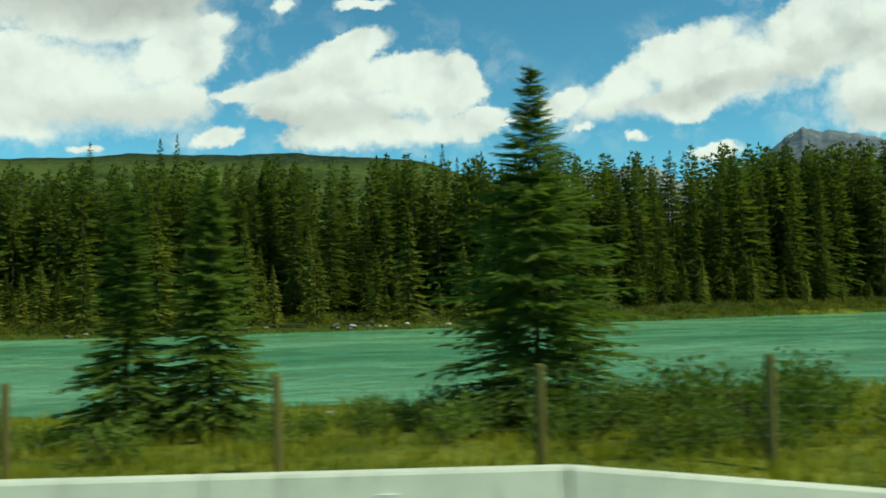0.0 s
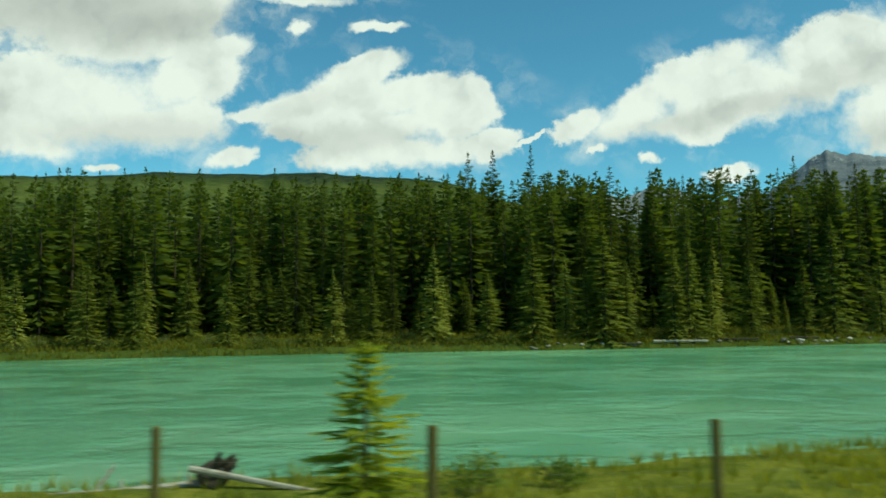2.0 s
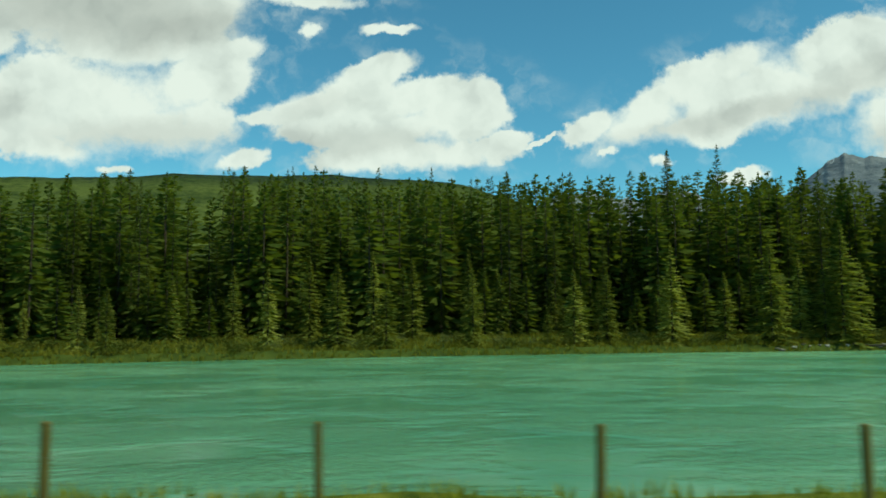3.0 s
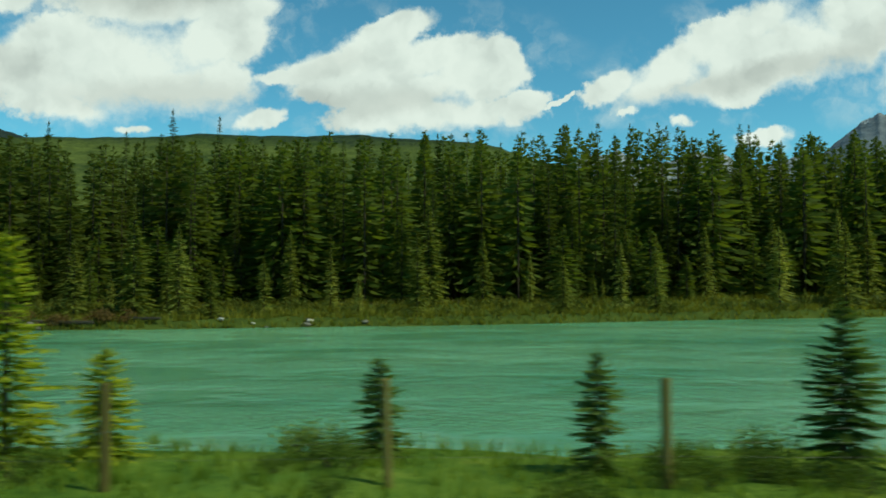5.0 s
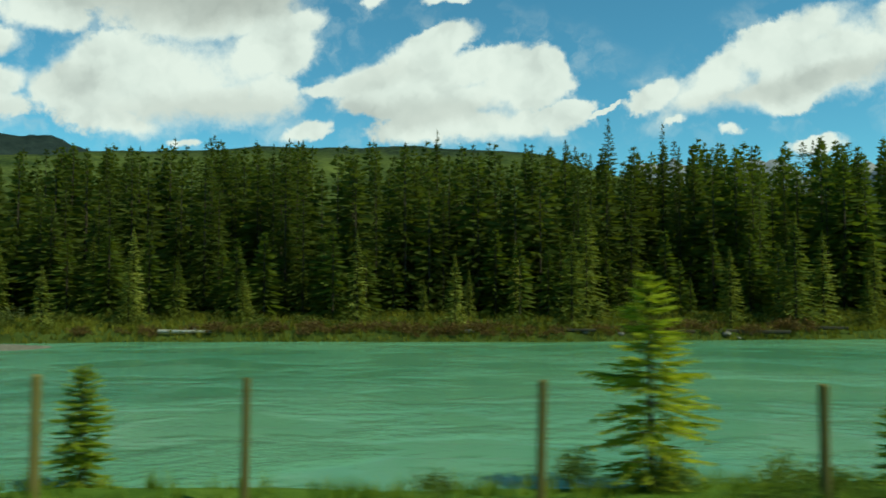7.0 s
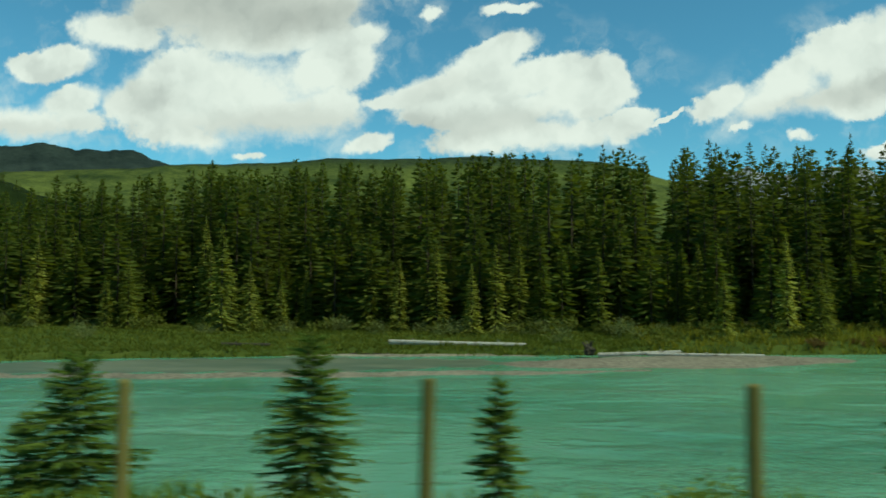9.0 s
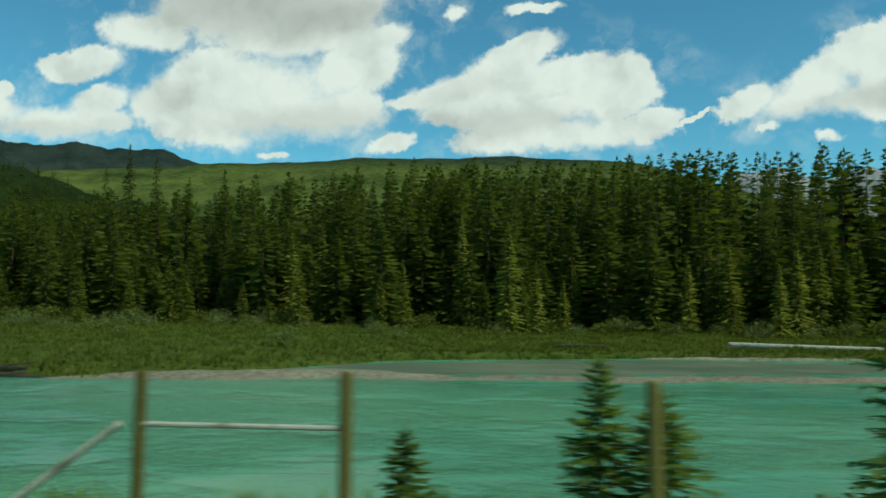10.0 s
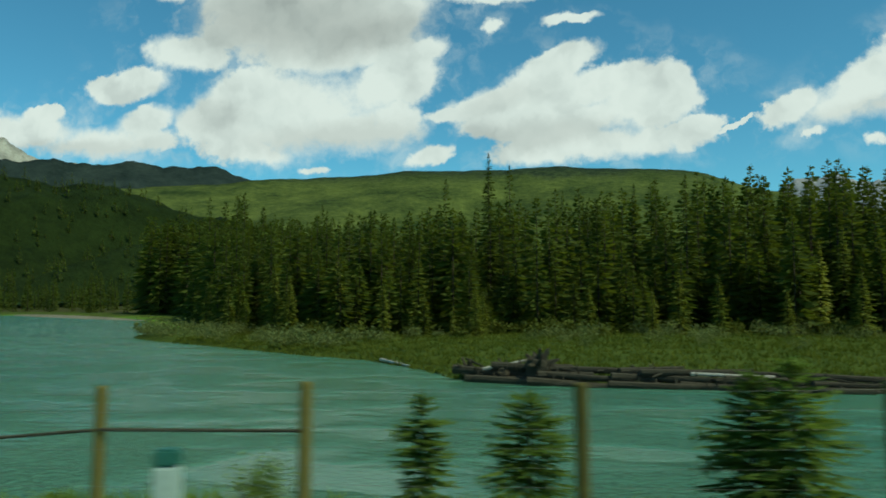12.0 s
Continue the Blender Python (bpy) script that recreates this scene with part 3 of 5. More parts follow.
# ---- conifers ----
def bough_set(rng, H, R, base, step, per, twigs, fork, thick, hang=0.8, shape=0.80, droop=0.34, skip=0.06):
    """Needle sprays of one conifer, as quads: whorls of boughs that droop below and lift near the top."""
    quads = []
    z = base
    while z < H - 0.15:
        rel = (z - base) / (H - base)
        r = R * ((1 - rel) ** shape * 0.95 + 0.045) * (0.90 + 0.10 * math.sin(9 * rel + H)) * min(1.0, 0.70 + rel * 4)
        n = max(4, int(round(per * (0.68 + 0.32 * (1 - rel)))))
        a0 = rng.uniform(0, 6.283)
        for b in range(n):
            a = a0 + 6.283 * (b + rng.uniform(-0.35, 0.35)) / n
            L = r * rng.uniform(0.62, 1.15)
            if rng.random() < skip:
                continue
            slope = -droop + 0.60 * rel ** 1.3 + rng.uniform(-0.10, 0.10)
            out = np.array([math.cos(a), math.sin(a), 0.0])
            side = np.array([-out[1], out[0], 0.0])
            zz = z + rng.uniform(-0.5, 0.5) * step

            def at(t):
                return out * (L * t) + np.array([0, 0, zz + L * (slope * t - 0.30 * t * t + 0.26 * t ** 3)])
            w = thick * (0.36 + 0.64 * L / R)
            # the bough's own spray
            p0, p1, p2 = at(0.12), at(0.6), at(1.05)
            tip = rng.uniform(-hang, hang)
            flat_ = (side * math.cos(tip) + np.array([0, 0, math.sin(tip)])) * w
            quads.append((p0, p1 + flat_, p2, p1 - flat_))
            for k in range(twigs):
                t = (k + 0.55 + rng.uniform(-0.2, 0.2)) / twigs
                p = at(t)
                for sg in (-1, 1):
                    l = fork * L * (1.05 - 0.75 * t) * rng.uniform(0.7, 1.2)
                    d = out * 0.72 + side * sg * 0.70 + np.array([0, 0, rng.uniform(-0.40, 0.05)])
                    q = p + d * l
                    m = p + d * l * 0.5 + np.array([0, 0, 0.03 * l])
                    tip = rng.uniform(-hang, hang)
                    s2 = (side * 0.7 - out * sg * 0.7) * (w * math.cos(tip)) + np.array([0, 0, w * math.sin(tip)])
                    quads.append((p, m + s2, q, m - s2))
        z += step * rng.uniform(0.75, 1.25) * (1 - 0.62 * rel)
    # leader
    for k in range(3):
        a = k * 2.1
        d = np.array([math.cos(a), math.sin(a), 0]) * (0.012 * H * 0.4 + 0.02)
        quads.append(((0, 0, H - 0.5), np.array([0, 0, H - 0.25]) + d, (0, 0, H + 0.12), np.array([0, 0, H - 0.25]) - d))
    v = np.array(quads, float).reshape(-1, 3)
    return v, np.arange(len(v)).reshape(-1, 4)


def stem(H, r, sides=7, lean=(0, 0), rings=6):
    """A tapered round trunk."""
    v, f = [], []
    for k in range(rings + 1):
        t = k / rings
        rr = r * (1 - t) ** 0.8 + 0.008
        for s in range(sides):
            a = 6.283 * s / sides
            v.append((math.cos(a) * rr + lean[0] * t, math.sin(a) * rr + lean[1] * t, -0.35 + (H + 0.3) * t))
    for k in range(rings):
        for s in range(sides):
            a, b = k * sides + s, k * sides + (s + 1) % sides
            f.append((a, b, b + sides, a + sides))
    return np.array(v), np.array(f)


class Kind:
    """Corner and face arrays of one conifer, for sharing and joining."""

    def __init__(self, seed, H, R, base, step, per, twigs, fork, thick, hang=1.1, shape=0.80, bole=(7, (0, 0), 6), droop=0.34, skip=0.06):
        rng = random.Random(seed)
        self.H = H
        self.v, self.f = bough_set(rng, H, R, base, step, per, twigs, fork, thick, hang, shape, droop, skip)
        self.tv, self.tf = stem(H, (0.011 if H < 8.5 else 0.0065) * H + 0.03, *bole)


def conifer(kind, name, mat, label, category="spruce tree", group=""):
    tree = new(name)
    tagged(tree, label, category, group)
    raw("trunk", kind.tv, kind.tf, [BARK], tree, smoothed=True)
    raw("crown", kind.v, kind.f, [mat], tree)
    return tree


def place(x, y, z, turn, scale=1.0, wide=1.0):
    return Matrix.Translation((x, y, z)) @ Matrix.Rotation(turn, 4, "Z") @ Matrix.Diagonal((scale * wide, scale * wide, scale, 1))


def put_tree(proto, x, y, tall, rng, kind, wide=1.0):
    z = float(height(x, y)) - 0.1
    s = tall / kind.H
    ob = copy_thing(proto, place(x, y, z, rng.uniform(0, 6.28), s, wide))
    return ob


# ---- far forest ----
rng = random.Random(11)
front_kinds = [Kind(100 + k, 9.0, 1.8 + 0.2 * (k % 3), 0.35, 0.30, 8, 3, 0.50, 0.115, 0.8, 0.88) for k in range(6)]
tall_kinds = [Kind(200 + k, 20.0, 3.0 + 0.3 * (k % 3), 0.8 + 1.0 * (k % 2), 0.58, 8, 3, 0.50, 0.155, 1.0, 0.85) for k in range(6)]
front_protos = [conifer(k, "spruce", EDGE if i % 3 else SUNLITYOUNG, "young spruce with sunlit green branches on river bank", group="spruces on the far bank") for i, k in enumerate(front_kinds)]
tall_protos = [conifer(k, "tall_spruce", NEEDLES if i % 2 else PINE_SHADE, "tall narrow dark green spruce in dense forest", group="tall trees of the far forest") for i, k in enumerate(tall_kinds)]

# young trees at the edge of the water, as (x, top)
FRONT = [(-47, 9.9), (-41, 6.9), (-36, 10.5), (-32, 8.8), (-30, 7.2), (-28, 12.1), (-25, 8.1), (-20, 9.4), (-18, 10.7), (-15, 6.0), (-10, 8.7), (-3, 8.0), (8, 8.7), (1, 13.6), (-69, 7.0), (-58, 7.2), (-54, 7.2), (-61, 2.9), (-90, 7.2), (-83, 7.8), (-78, 6.6), (-107, 5.4), (-104, 5.2), (-167, 6.3), (-162, 2.7), (-154, 5.4), (-149, 8.2), (-146, 6.8), (-143, 3.5), (-139, 3.9), (-131, 2.4), (-126, 6.2), (-113, 4.2), (-176, 4.7), (-193, 3.5), (-202, 4.3), (-209, 3.9)]
FLAT = [(-272, 74, 5.4), (-264, 74, 4.0), (-262, 74.5, 5.4), (-252, 73, 8.8), (-249.5, 73.5, 5.2), (-247.1, 75.1, 3.6), (-239, 77, 6.6), (-236, 76, 5.6), (-229, 73, 5.0), (-227, 75, 6.8), (-330, 82, 5.2), (-343, 92, 4.8), (-317, 76, 4.6), (-284, 75, 5.0), (-290, 75, 3.6), (-296, 75.5, 4.4), (-307, 75, 4.0), (-278, 75, 3.4)]
HIGH = [(-41.8, 104.9, 23.6), (-32.2, 112, 26.1), (-36.9, 119.4, 27.0), (6.6, 112.4, 24.5), (11.7, 105.6, 22.1), (-72.6, 133.4, 26.9), (-180.4, 117.3, 24.5), (-158, 104.5, 23.3), (-151.6, 102.9, 22.2), (-163.5, 103.5, 20.4), (-124.3, 124.4, 23.9), (-310.7, 107.6, 23.9), (-301.7, 133.6, 21.9), (-313, 145, 22.1)]
count = 0


def front(x, y, top, wide=1.0):
    global count
    i = count % 6
    count += 1
    base = float(height(x, y))
    put_tree(front_protos[i], x, y, max(1.6, top - base), rng, front_kinds[i], wide)


def tall(x, y, top, wide=1.0):
    global count
    i = count % 6
    # west of x = -150 cloud shade is put into the needle colour
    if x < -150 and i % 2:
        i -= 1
    count += 1
    base = float(height(x, y))
    put_tree(tall_protos[i], x, y, max(5.0, top - base), rng, tall_kinds[i], wide)


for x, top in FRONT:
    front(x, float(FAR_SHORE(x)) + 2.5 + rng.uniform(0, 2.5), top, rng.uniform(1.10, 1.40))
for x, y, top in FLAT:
    # east of x = -256 the trees painted brightest, as if in full sun
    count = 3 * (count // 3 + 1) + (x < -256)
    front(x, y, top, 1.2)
for x, y, top in HIGH:
    tall(x, y, top, rng.uniform(0.75, 0.95))
CANOPY = line((200, 21.5), (60, 20.4), (25, 20.2), (0, 20.6), (-50, 20.5), (-100, 21.5), (-130, 21), (-160, 20.3), (-200, 21.4), (-228, 21.6), (-246, 20.8), (-266, 20.4), (-281, 19.2), (-299, 17.2), (-318, 15.8), (-345, 14.5), (-420, 14), (-700, 18))


def roof(x, y):
    """The height of full-grown trees, greater deeper in the wood."""
    return 2.8 + (float(CANOPY(x)) - 2.8) * (y - float(ROAD_Y(x))) / 100.0


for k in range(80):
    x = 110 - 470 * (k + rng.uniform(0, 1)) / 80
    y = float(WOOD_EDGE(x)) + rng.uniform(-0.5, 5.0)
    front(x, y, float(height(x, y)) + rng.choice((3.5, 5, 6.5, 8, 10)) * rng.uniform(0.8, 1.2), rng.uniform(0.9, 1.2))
for k in range(150):
    x = 110 - 500 * (k + rng.uniform(0, 1)) / 150
    y = float(WOOD_EDGE(x)) + rng.uniform(4.0, 13.0)
    tall(x, y, roof(x, y) * rng.uniform(0.55, 1.0), rng.uniform(0.7, 1.2))
for ob in front_protos + tall_protos:
    x = rng.uniform(-60, 60)
    y = float(WOOD_EDGE(x)) + rng.uniform(5, 12)
    ob.matrix_basis = place(x, y, float(height(x, y)) - 0.1, 0.0, 0.75)


def grove(name, kinds, spots_, mat, label, category):
    """Many trees, joined into one mesh."""
    vs, fs, sl, n = [], [], [], 0
    for x, y, z, tall_, wide, turn in spots_:
        k = kinds[int(abs(x * 7.3 + y * 3.1)) % len(kinds)]
        s = tall_ / k.H
        c, sn = math.cos(turn), math.sin(turn)
        for v, f, slot in ((k.v, k.f, 0), (k.tv, k.tf, 1)):
            q = np.stack([(v[:, 0] * c - v[:, 1] * sn) * s * wide + x, (v[:, 0] * sn + v[:, 1] * c) * s * wide + y, v[:, 2] * s + z], -1)
            vs.append(q)
            fs.append(f + n)
            sl.append(np.full(len(f), slot))
            n += len(v)
    return tagged(raw(name, np.concatenate(vs), np.concatenate(fs), [mat, BARK], slots=np.concatenate(sl)), label, category, kind="stuff")


deep_kinds = [Kind(300 + k, 18.0, 3.2 + 0.35 * (k % 3), 0.8, 0.80, 7, 2, 0.55, 0.21, 1.1, 0.84, (4, (0, 0), 2)) for k in range(6)]
far_kinds = [Kind(400 + k, 16.0, 3.2, 0.6, 0.74, 9, 0, 0.6, 0.36, 1.3, 0.66, (4, (0, 0), 2)) for k in range(4)]
spots_a, spots_b, spots_c, spots_e = [], [], [], []


for k in range(360):
    x = 150 - 600 * rng.random()
    d = 6 + 34 * rng.random()
    y = float(WOOD_EDGE(x)) + d
    h = roof(x, y) * (0.66 + 0.38 * rng.random() ** 0.7)
    if x < -282 and rng.random() < 0.34:
        h *= 1.24
    # all trees further west get the darker needles, as painted shade
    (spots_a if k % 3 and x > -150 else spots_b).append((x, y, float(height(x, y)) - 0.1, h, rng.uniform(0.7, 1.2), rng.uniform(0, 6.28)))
for k in range(1250):
    x = 170 - 640 * rng.random()
    y = float(WOOD_EDGE(x)) + 6 + 46 * rng.random()
    # same split: western trees carry the shade in their colour
    (spots_e if x > -150 else spots_c).append((x, y, float(height(x, y)) - 0.1, roof(x, y) * rng.uniform(0.82, 1.01), rng.uniform(0.9, 1.35), rng.uniform(0, 6.28)))
for k in range(260):
    x = -212 - 190 * rng.random()
    y = float(WOOD_EDGE(x)) + 1.0 + 13 * rng.random()
    spots_c.append((x, y, float(height(x, y)) - 0.1, rng.uniform(4.5, 12), rng.uniform(1.1, 1.7), rng.uniform(0, 6.28)))
under = []
for k in range(330):
    x = 110 - 460 * rng.random()
    y = float(WOOD_EDGE(x)) + 1.5 + 11 * rng.random()
    under.append((x, y, float(height(x, y)) - 0.1, rng.uniform(3.0, 8.5), rng.uniform(1.2, 1.9), rng.uniform(0, 6.28)))
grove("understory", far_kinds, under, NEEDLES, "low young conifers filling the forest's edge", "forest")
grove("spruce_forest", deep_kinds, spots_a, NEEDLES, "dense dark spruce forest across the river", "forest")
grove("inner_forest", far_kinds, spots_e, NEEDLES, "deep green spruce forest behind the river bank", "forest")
grove("pine_forest", deep_kinds, spots_b, PINE_SHADE, "dense dark pine forest across the river, western cloud shade in its colour", "forest")
for k in range(300):
    x = -330 - 900 * rng.random()
    y = float(WOOD_EDGE(x)) + 4 + 130 * rng.random()
    spots_c.append((x, y, float(height(x, y)) - 0.1, rng.uniform(12, 19), rng.uniform(0.9, 1.3), rng.uniform(0, 6.28)))
grove("distant_forest", far_kinds, spots_c, PINE_SHADE, "distant dark conifer forest along the river bend", "forest")
# thin pines with open tops, standing above the forest, as (x, y, top)
PINES = [(-152.9, 112, 24.7), (-149.2, 112, 24.5), (-143.7, 112, 23.3), (-15.0, 118, 25.7), (-137.0, 142, 28.0), (-134.7, 142, 28.0), (-181.3, 104, 22.6), (-238.7, 106, 22.2), (-231.8, 110, 22.8)]
pine_kinds = [Kind(600 + k, 20.0, 1.9, 10.5, 0.75, 6, 3, 0.55, 0.16, 1.2, 0.42, (7, (0.2, -0.1), 6), 0.10, 0.34) for k in range(3)]
pines = [conifer(k, "thin_pine", PINE_SHADE, "tall thin pine with sparse open crown", "pine tree", "thin pines above the forest") for k in pine_kinds]
for i, (x, y, top) in enumerate(PINES):
    z = float(height(x, y)) - 0.1
    m = place(x, y, z, i * 1.9, (top - z) / 24.6)
    if i < 3:
        pines[i].matrix_basis = m
    else:
        copy_thing(pines[i % 3], m)
# trees standing on the low slope
slope = bpy.data.objects["wooded_slope"].data
sv = np.empty(len(slope.vertices) * 3, np.float32)
slope.vertices.foreach_get("co", sv)
sv = sv.reshape(-1, 3)
pick = np.random.default_rng(5).choice(len(sv), 1300, replace=False)
spots_d = [(float(p[0] + rng.uniform(-8, 8)), float(p[1] + rng.uniform(-5, 5)), float(p[2]) - 2.5, rng.uniform(10, 17), rng.uniform(1.2, 1.7), rng.uniform(0, 6.28)) for p in sv[pick] if p[2] > 3]
slope_kinds = [Kind(450 + k, 16.0, 3.0, 1.0, 1.5, 5, 0, 0.6, 0.9, 1.3, 0.8, (4, (0, 0), 2)) for k in range(3)]
grove("slope_forest", slope_kinds, spots_d, PINE_SHADE, "dark conifers covering the low slope", "forest")


# ---- near bank: spruces as (x, y, top, width at the foot, young) ----
SPRUCES_A = [
    (-6.9, 19.6, 5.5, 3.0, 0), (-4.9, 19.9, 6.0, 3.2, 0), (3.7, 20.6, 8.9, 6.4, 0), (-15.2, 15.5, 1.25, 1.3, 1), (-25.6, 21.7, 2.3, 2.9, 0), (-22.4, 22.2, 0.35, 2.3, 1),
    (-24.75, 21.9, 1.75, 2.0, 1), (-30.5, 23.1, -0.55, 0.5, 1), (-16.5, 25.0, -0.5, 0.5, 1), (-50.3, 18.9, 2.05, 2.3, 1), (-85.4, 20.8, 0.14, 1.1, 1), (-83.9, 21.3, -0.27, 1.0, 1),
    (-95.1, 21.0, 1.34, 1.6, 0), (-142.4, 25.2, 3.95, 2.5, 0), (-141.5, 25.5, 1.5, 1.7, 0), (-139.1, 24.4, 1.25, 1.7, 0), (-136.3, 24.3, 0.9, 1.9, 1), (-135.4, 23.2, 1.45, 1.4, 0),
]
SPRUCES_B = [
    (-134.5, 24.0, 0.6, 1.0, 1), (-133.0, 23.8, 3.4, 2.0, 1), (-131.1, 24.1, 0.95, 1.5, 1), (-125.4, 24.8, 0.7, 1.3, 0), (-154.2, 23.6, 0.3, 1.0, 0), (-148.4, 25.4, 0.7, 1.4, 1),
    (-145.2, 25.4, -0.9, 0.6, 1), (-170.45, 23.7, 2.65, 2.5, 1), (-165.7, 23.7, 0.2, 0.95, 1), (-162.1, 23.8, 0.3, 1.1, 1), (-159.2, 23.3, 0.25, 1.1, 1), (-152.3, 25.3, 0.65, 2.0, 1),
    (-182.0, 23.6, 0.75, 1.5, 1), (-184.0, 22.9, -0.6, 0.8, 1), (-186.3, 22.6, -0.7, 0.8, 1), (-194.08, 20.2, 3.44, 2.3, 1), (-193.0, 20.3, 2.7, 1.3, 1), (-194.9, 20.2, 1.8, 1.4, 1),
]
SPRUCES_C = [
    (-199.4, 20.4, 3.15, 2.3, 1), (-197.85, 20.2, 0.75, 1.0, 1), (-200.6, 20.3, 2.2, 1.6, 1), (-240.3, 19.9, 3.75, 2.5, 0), (-237.0, 20.2, 1.1, 1.2, 0), (-232.7, 20.2, 0.0, 0.9, 0),
    (-231.3, 19.7, 1.2, 1.9, 0), (-245.1, 19.1, 0.45, 1.4, 0), (-238.9, 19.6, -0.5, 0.8, 0), (-246.2, 19.3, 1.05, 1.3, 0), (-249.8, 19.0, -0.3, 0.9, 0), (-260.2, 18.3, 6.4, 3.2, 0),
    (-265.4, 17.0, 1.25, 2.0, 0), (-266.6, 16.8, 0.92, 1.5, 0), (-272.6, 16.6, 0.43, 1.0, 0), (-278.7, 15.6, 0.75, 2.5, 0), (-268.5, 17.2, 0.76, 1.0, 0), (-290.8, 14.9, 1.0, 1.8, 0),
]
SPRUCES_D = [
    (-283.7, 16.0, 0.3, 1.0, 0), (-291.4, 15.6, 0.67, 1.6, 0), (-295.6, 15.4, 0.18, 1.75, 0), (-297.6, 14.6, 0.25, 1.1, 0), (-277.5, 17.0, 0.55, 1.4, 0), (-102.0, 21.4, 1.2, 1.4, 0),
    (-111.0, 22.0, 0.4, 1.0, 1), (-116.5, 22.4, 2.0, 1.6, 0), (-121.0, 23.0, 1.0, 1.2, 0), (-203.0, 20.5, 1.6, 1.5, 1), (-209.5, 20.2, 0.7, 1.1, 0), (-216.0, 20.4, 2.2, 1.8, 0),
    (-223.5, 19.9, 0.9, 1.2, 0), (-227.0, 20.2, 1.6, 1.5, 0),
]
for i, (x, y, top, wide, young) in enumerate(SPRUCES_A + SPRUCES_B + SPRUCES_C + SPRUCES_D):
    z = float(height(x, y)) - 0.05
    H = top - z
    wide *= 1.35 if x < -225 and top < 4 else 1.0
    step = 0.15 + 0.019 * H + (0.05 if young and H > 3.5 else 0.0)
    big = H > 5.2
    kind = Kind(500 + i, H, wide / 2 * 1.36, 0.10 + 0.03 * H, step, (17 if x > -10 else 12) if big else 14, 7, 0.36, 0.034 + 0.0055 * H, 0.9, (0.98 if x > 0 else 0.84) if x > -10 else 0.74 if big else 0.55, droop=0.20, skip=0.34 if big and x < -10 else 0.20 if young and H > 3.5 else 0.10)
    if young:
        ob = conifer(kind, "young_spruce", YOUNG, "small bright green young spruce on grassy bank", group="young spruces by the fence")
    else:
        words = "large dark green spruce with drooping layered branches" if H > 6 else "dark green spruce with open layered branches by river"
        ob = conifer(kind, "bank_spruce", BANKNEEDLES, words, group="spruces on the near bank")
    ob.matrix_basis = place(x, y, z, i * 1.7)


# ---- bushes ----
def leaf_cloud(rng, r, h, n, size):
    """Leaf quads of a bush: uneven clumps on spreading stems."""
    q = []
    lobes = [(rng.uniform(-0.6, 0.6) * r, rng.uniform(-0.6, 0.6) * r, rng.uniform(0.45, 0.95) * h, rng.uniform(0.3, 0.55) * r) for _ in range(7)]
    for k in range(n):
        lx, ly, lz, lr = lobes[k % 7]
        dx, dy, dz = (max(-1.7, min(1.7, rng.gauss(0, 1))) for _ in range(3))
        p = np.array([lx + dx * lr * 0.6, ly + dy * lr * 0.6, max(0.05, (lz + dz * 0.20 * h) * rng.uniform(0.5, 1.0))])
        d = np.array([rng.gauss(0, 1), rng.gauss(0, 1), rng.gauss(0.6, 0.7)])
        d /= np.linalg.norm(d) + 1e-6
        e = np.cross(d, (rng.gauss(0, 1), rng.gauss(0, 1), rng.gauss(0, 1)))
        e /= np.linalg.norm(e) + 1e-6
        s = size * rng.uniform(0.6, 1.3)
        q.append((p, p + d * s * 0.5 + e * s * 0.28, p + d * s, p + d * s * 0.5 - e * s * 0.28))
    v = np.array(q).reshape(-1, 3)
    return v, np.arange(len(v)).reshape(-1, 4)


def twigs_of(rng, r, h, n=7):
    """Bare stems of a bush: thin four-sided tapering rods."""
    v, f = [], []
    for k in range(n):
        a = rng.uniform(0, 6.28)
        tip = np.array([math.cos(a) * r * 0.6, math.sin(a) * r * 0.6, h * rng.uniform(0.6, 0.9)])
        for t, w in ((0, 0.018), (1, 0.006)):
            for s in range(4):
                b = s * 1.571
                v.append(tip * t + np.array([math.cos(b) * w, math.sin(b) * w, -0.1 * (1 - t)]))
        o = k * 8
        f += [(o + s, o + (s + 1) % 4, o + 4 + (s + 1) % 4, o + 4 + s) for s in range(4)]
    return np.array(v), np.array(f)


def bush(seed, r, h, n, size, mat=None):
    g = random.Random(seed)
    ob = tagged(new("willow_bush"), "leafy green willow bush on grassy river bank", "bush", "bushes on the near bank")
    raw("branching", *twigs_of(g, r, h), [BARK], ob)
    raw("foliage", *leaf_cloud(g, r, h, n, size), [mat or LEAVES], ob)
    return ob


def dark_shrub(seed):
    g = random.Random(seed)
    ob = tagged(new("low_shrub"), "low dark green shrub on the river bank", "bush", "low shrubs on the near bank")
    raw("branching", *twigs_of(g, 0.8, 0.7), [BARK], ob)
    raw("foliage", *leaf_cloud(g, 0.85, 0.75, 900, 0.085), [SHRUB], ob)
    return ob


shrubs = [dark_shrub(710), dark_shrub(711)]
g = random.Random(712)
for k in range(112):
    if k < 26:
        x = g.uniform(1.0, 26.0)
        y = float(ROAD_Y(x)) + g.uniform(15.0, 24.0)
        s = g.uniform(1.0, 1.9)
    elif k < 76:
        x = g.uniform(-176, -92)
        y = float(ROAD_Y(x)) + g.uniform(11.4, 16.0)
        s = g.uniform(0.45, 0.8)
    else:
        x = g.uniform(-318, -222)
        y = float(ROAD_Y(x)) + 9.4 + 5.0 * g.random() ** 0.8
        s = g.uniform(0.40, 0.80)
    m = place(x, y, float(height(x, y)) - 0.03, k * 2.1, s)
    if k < 2:
        shrubs[k].matrix_basis = m
    else:
        copy_thing(shrubs[k % 2], m)

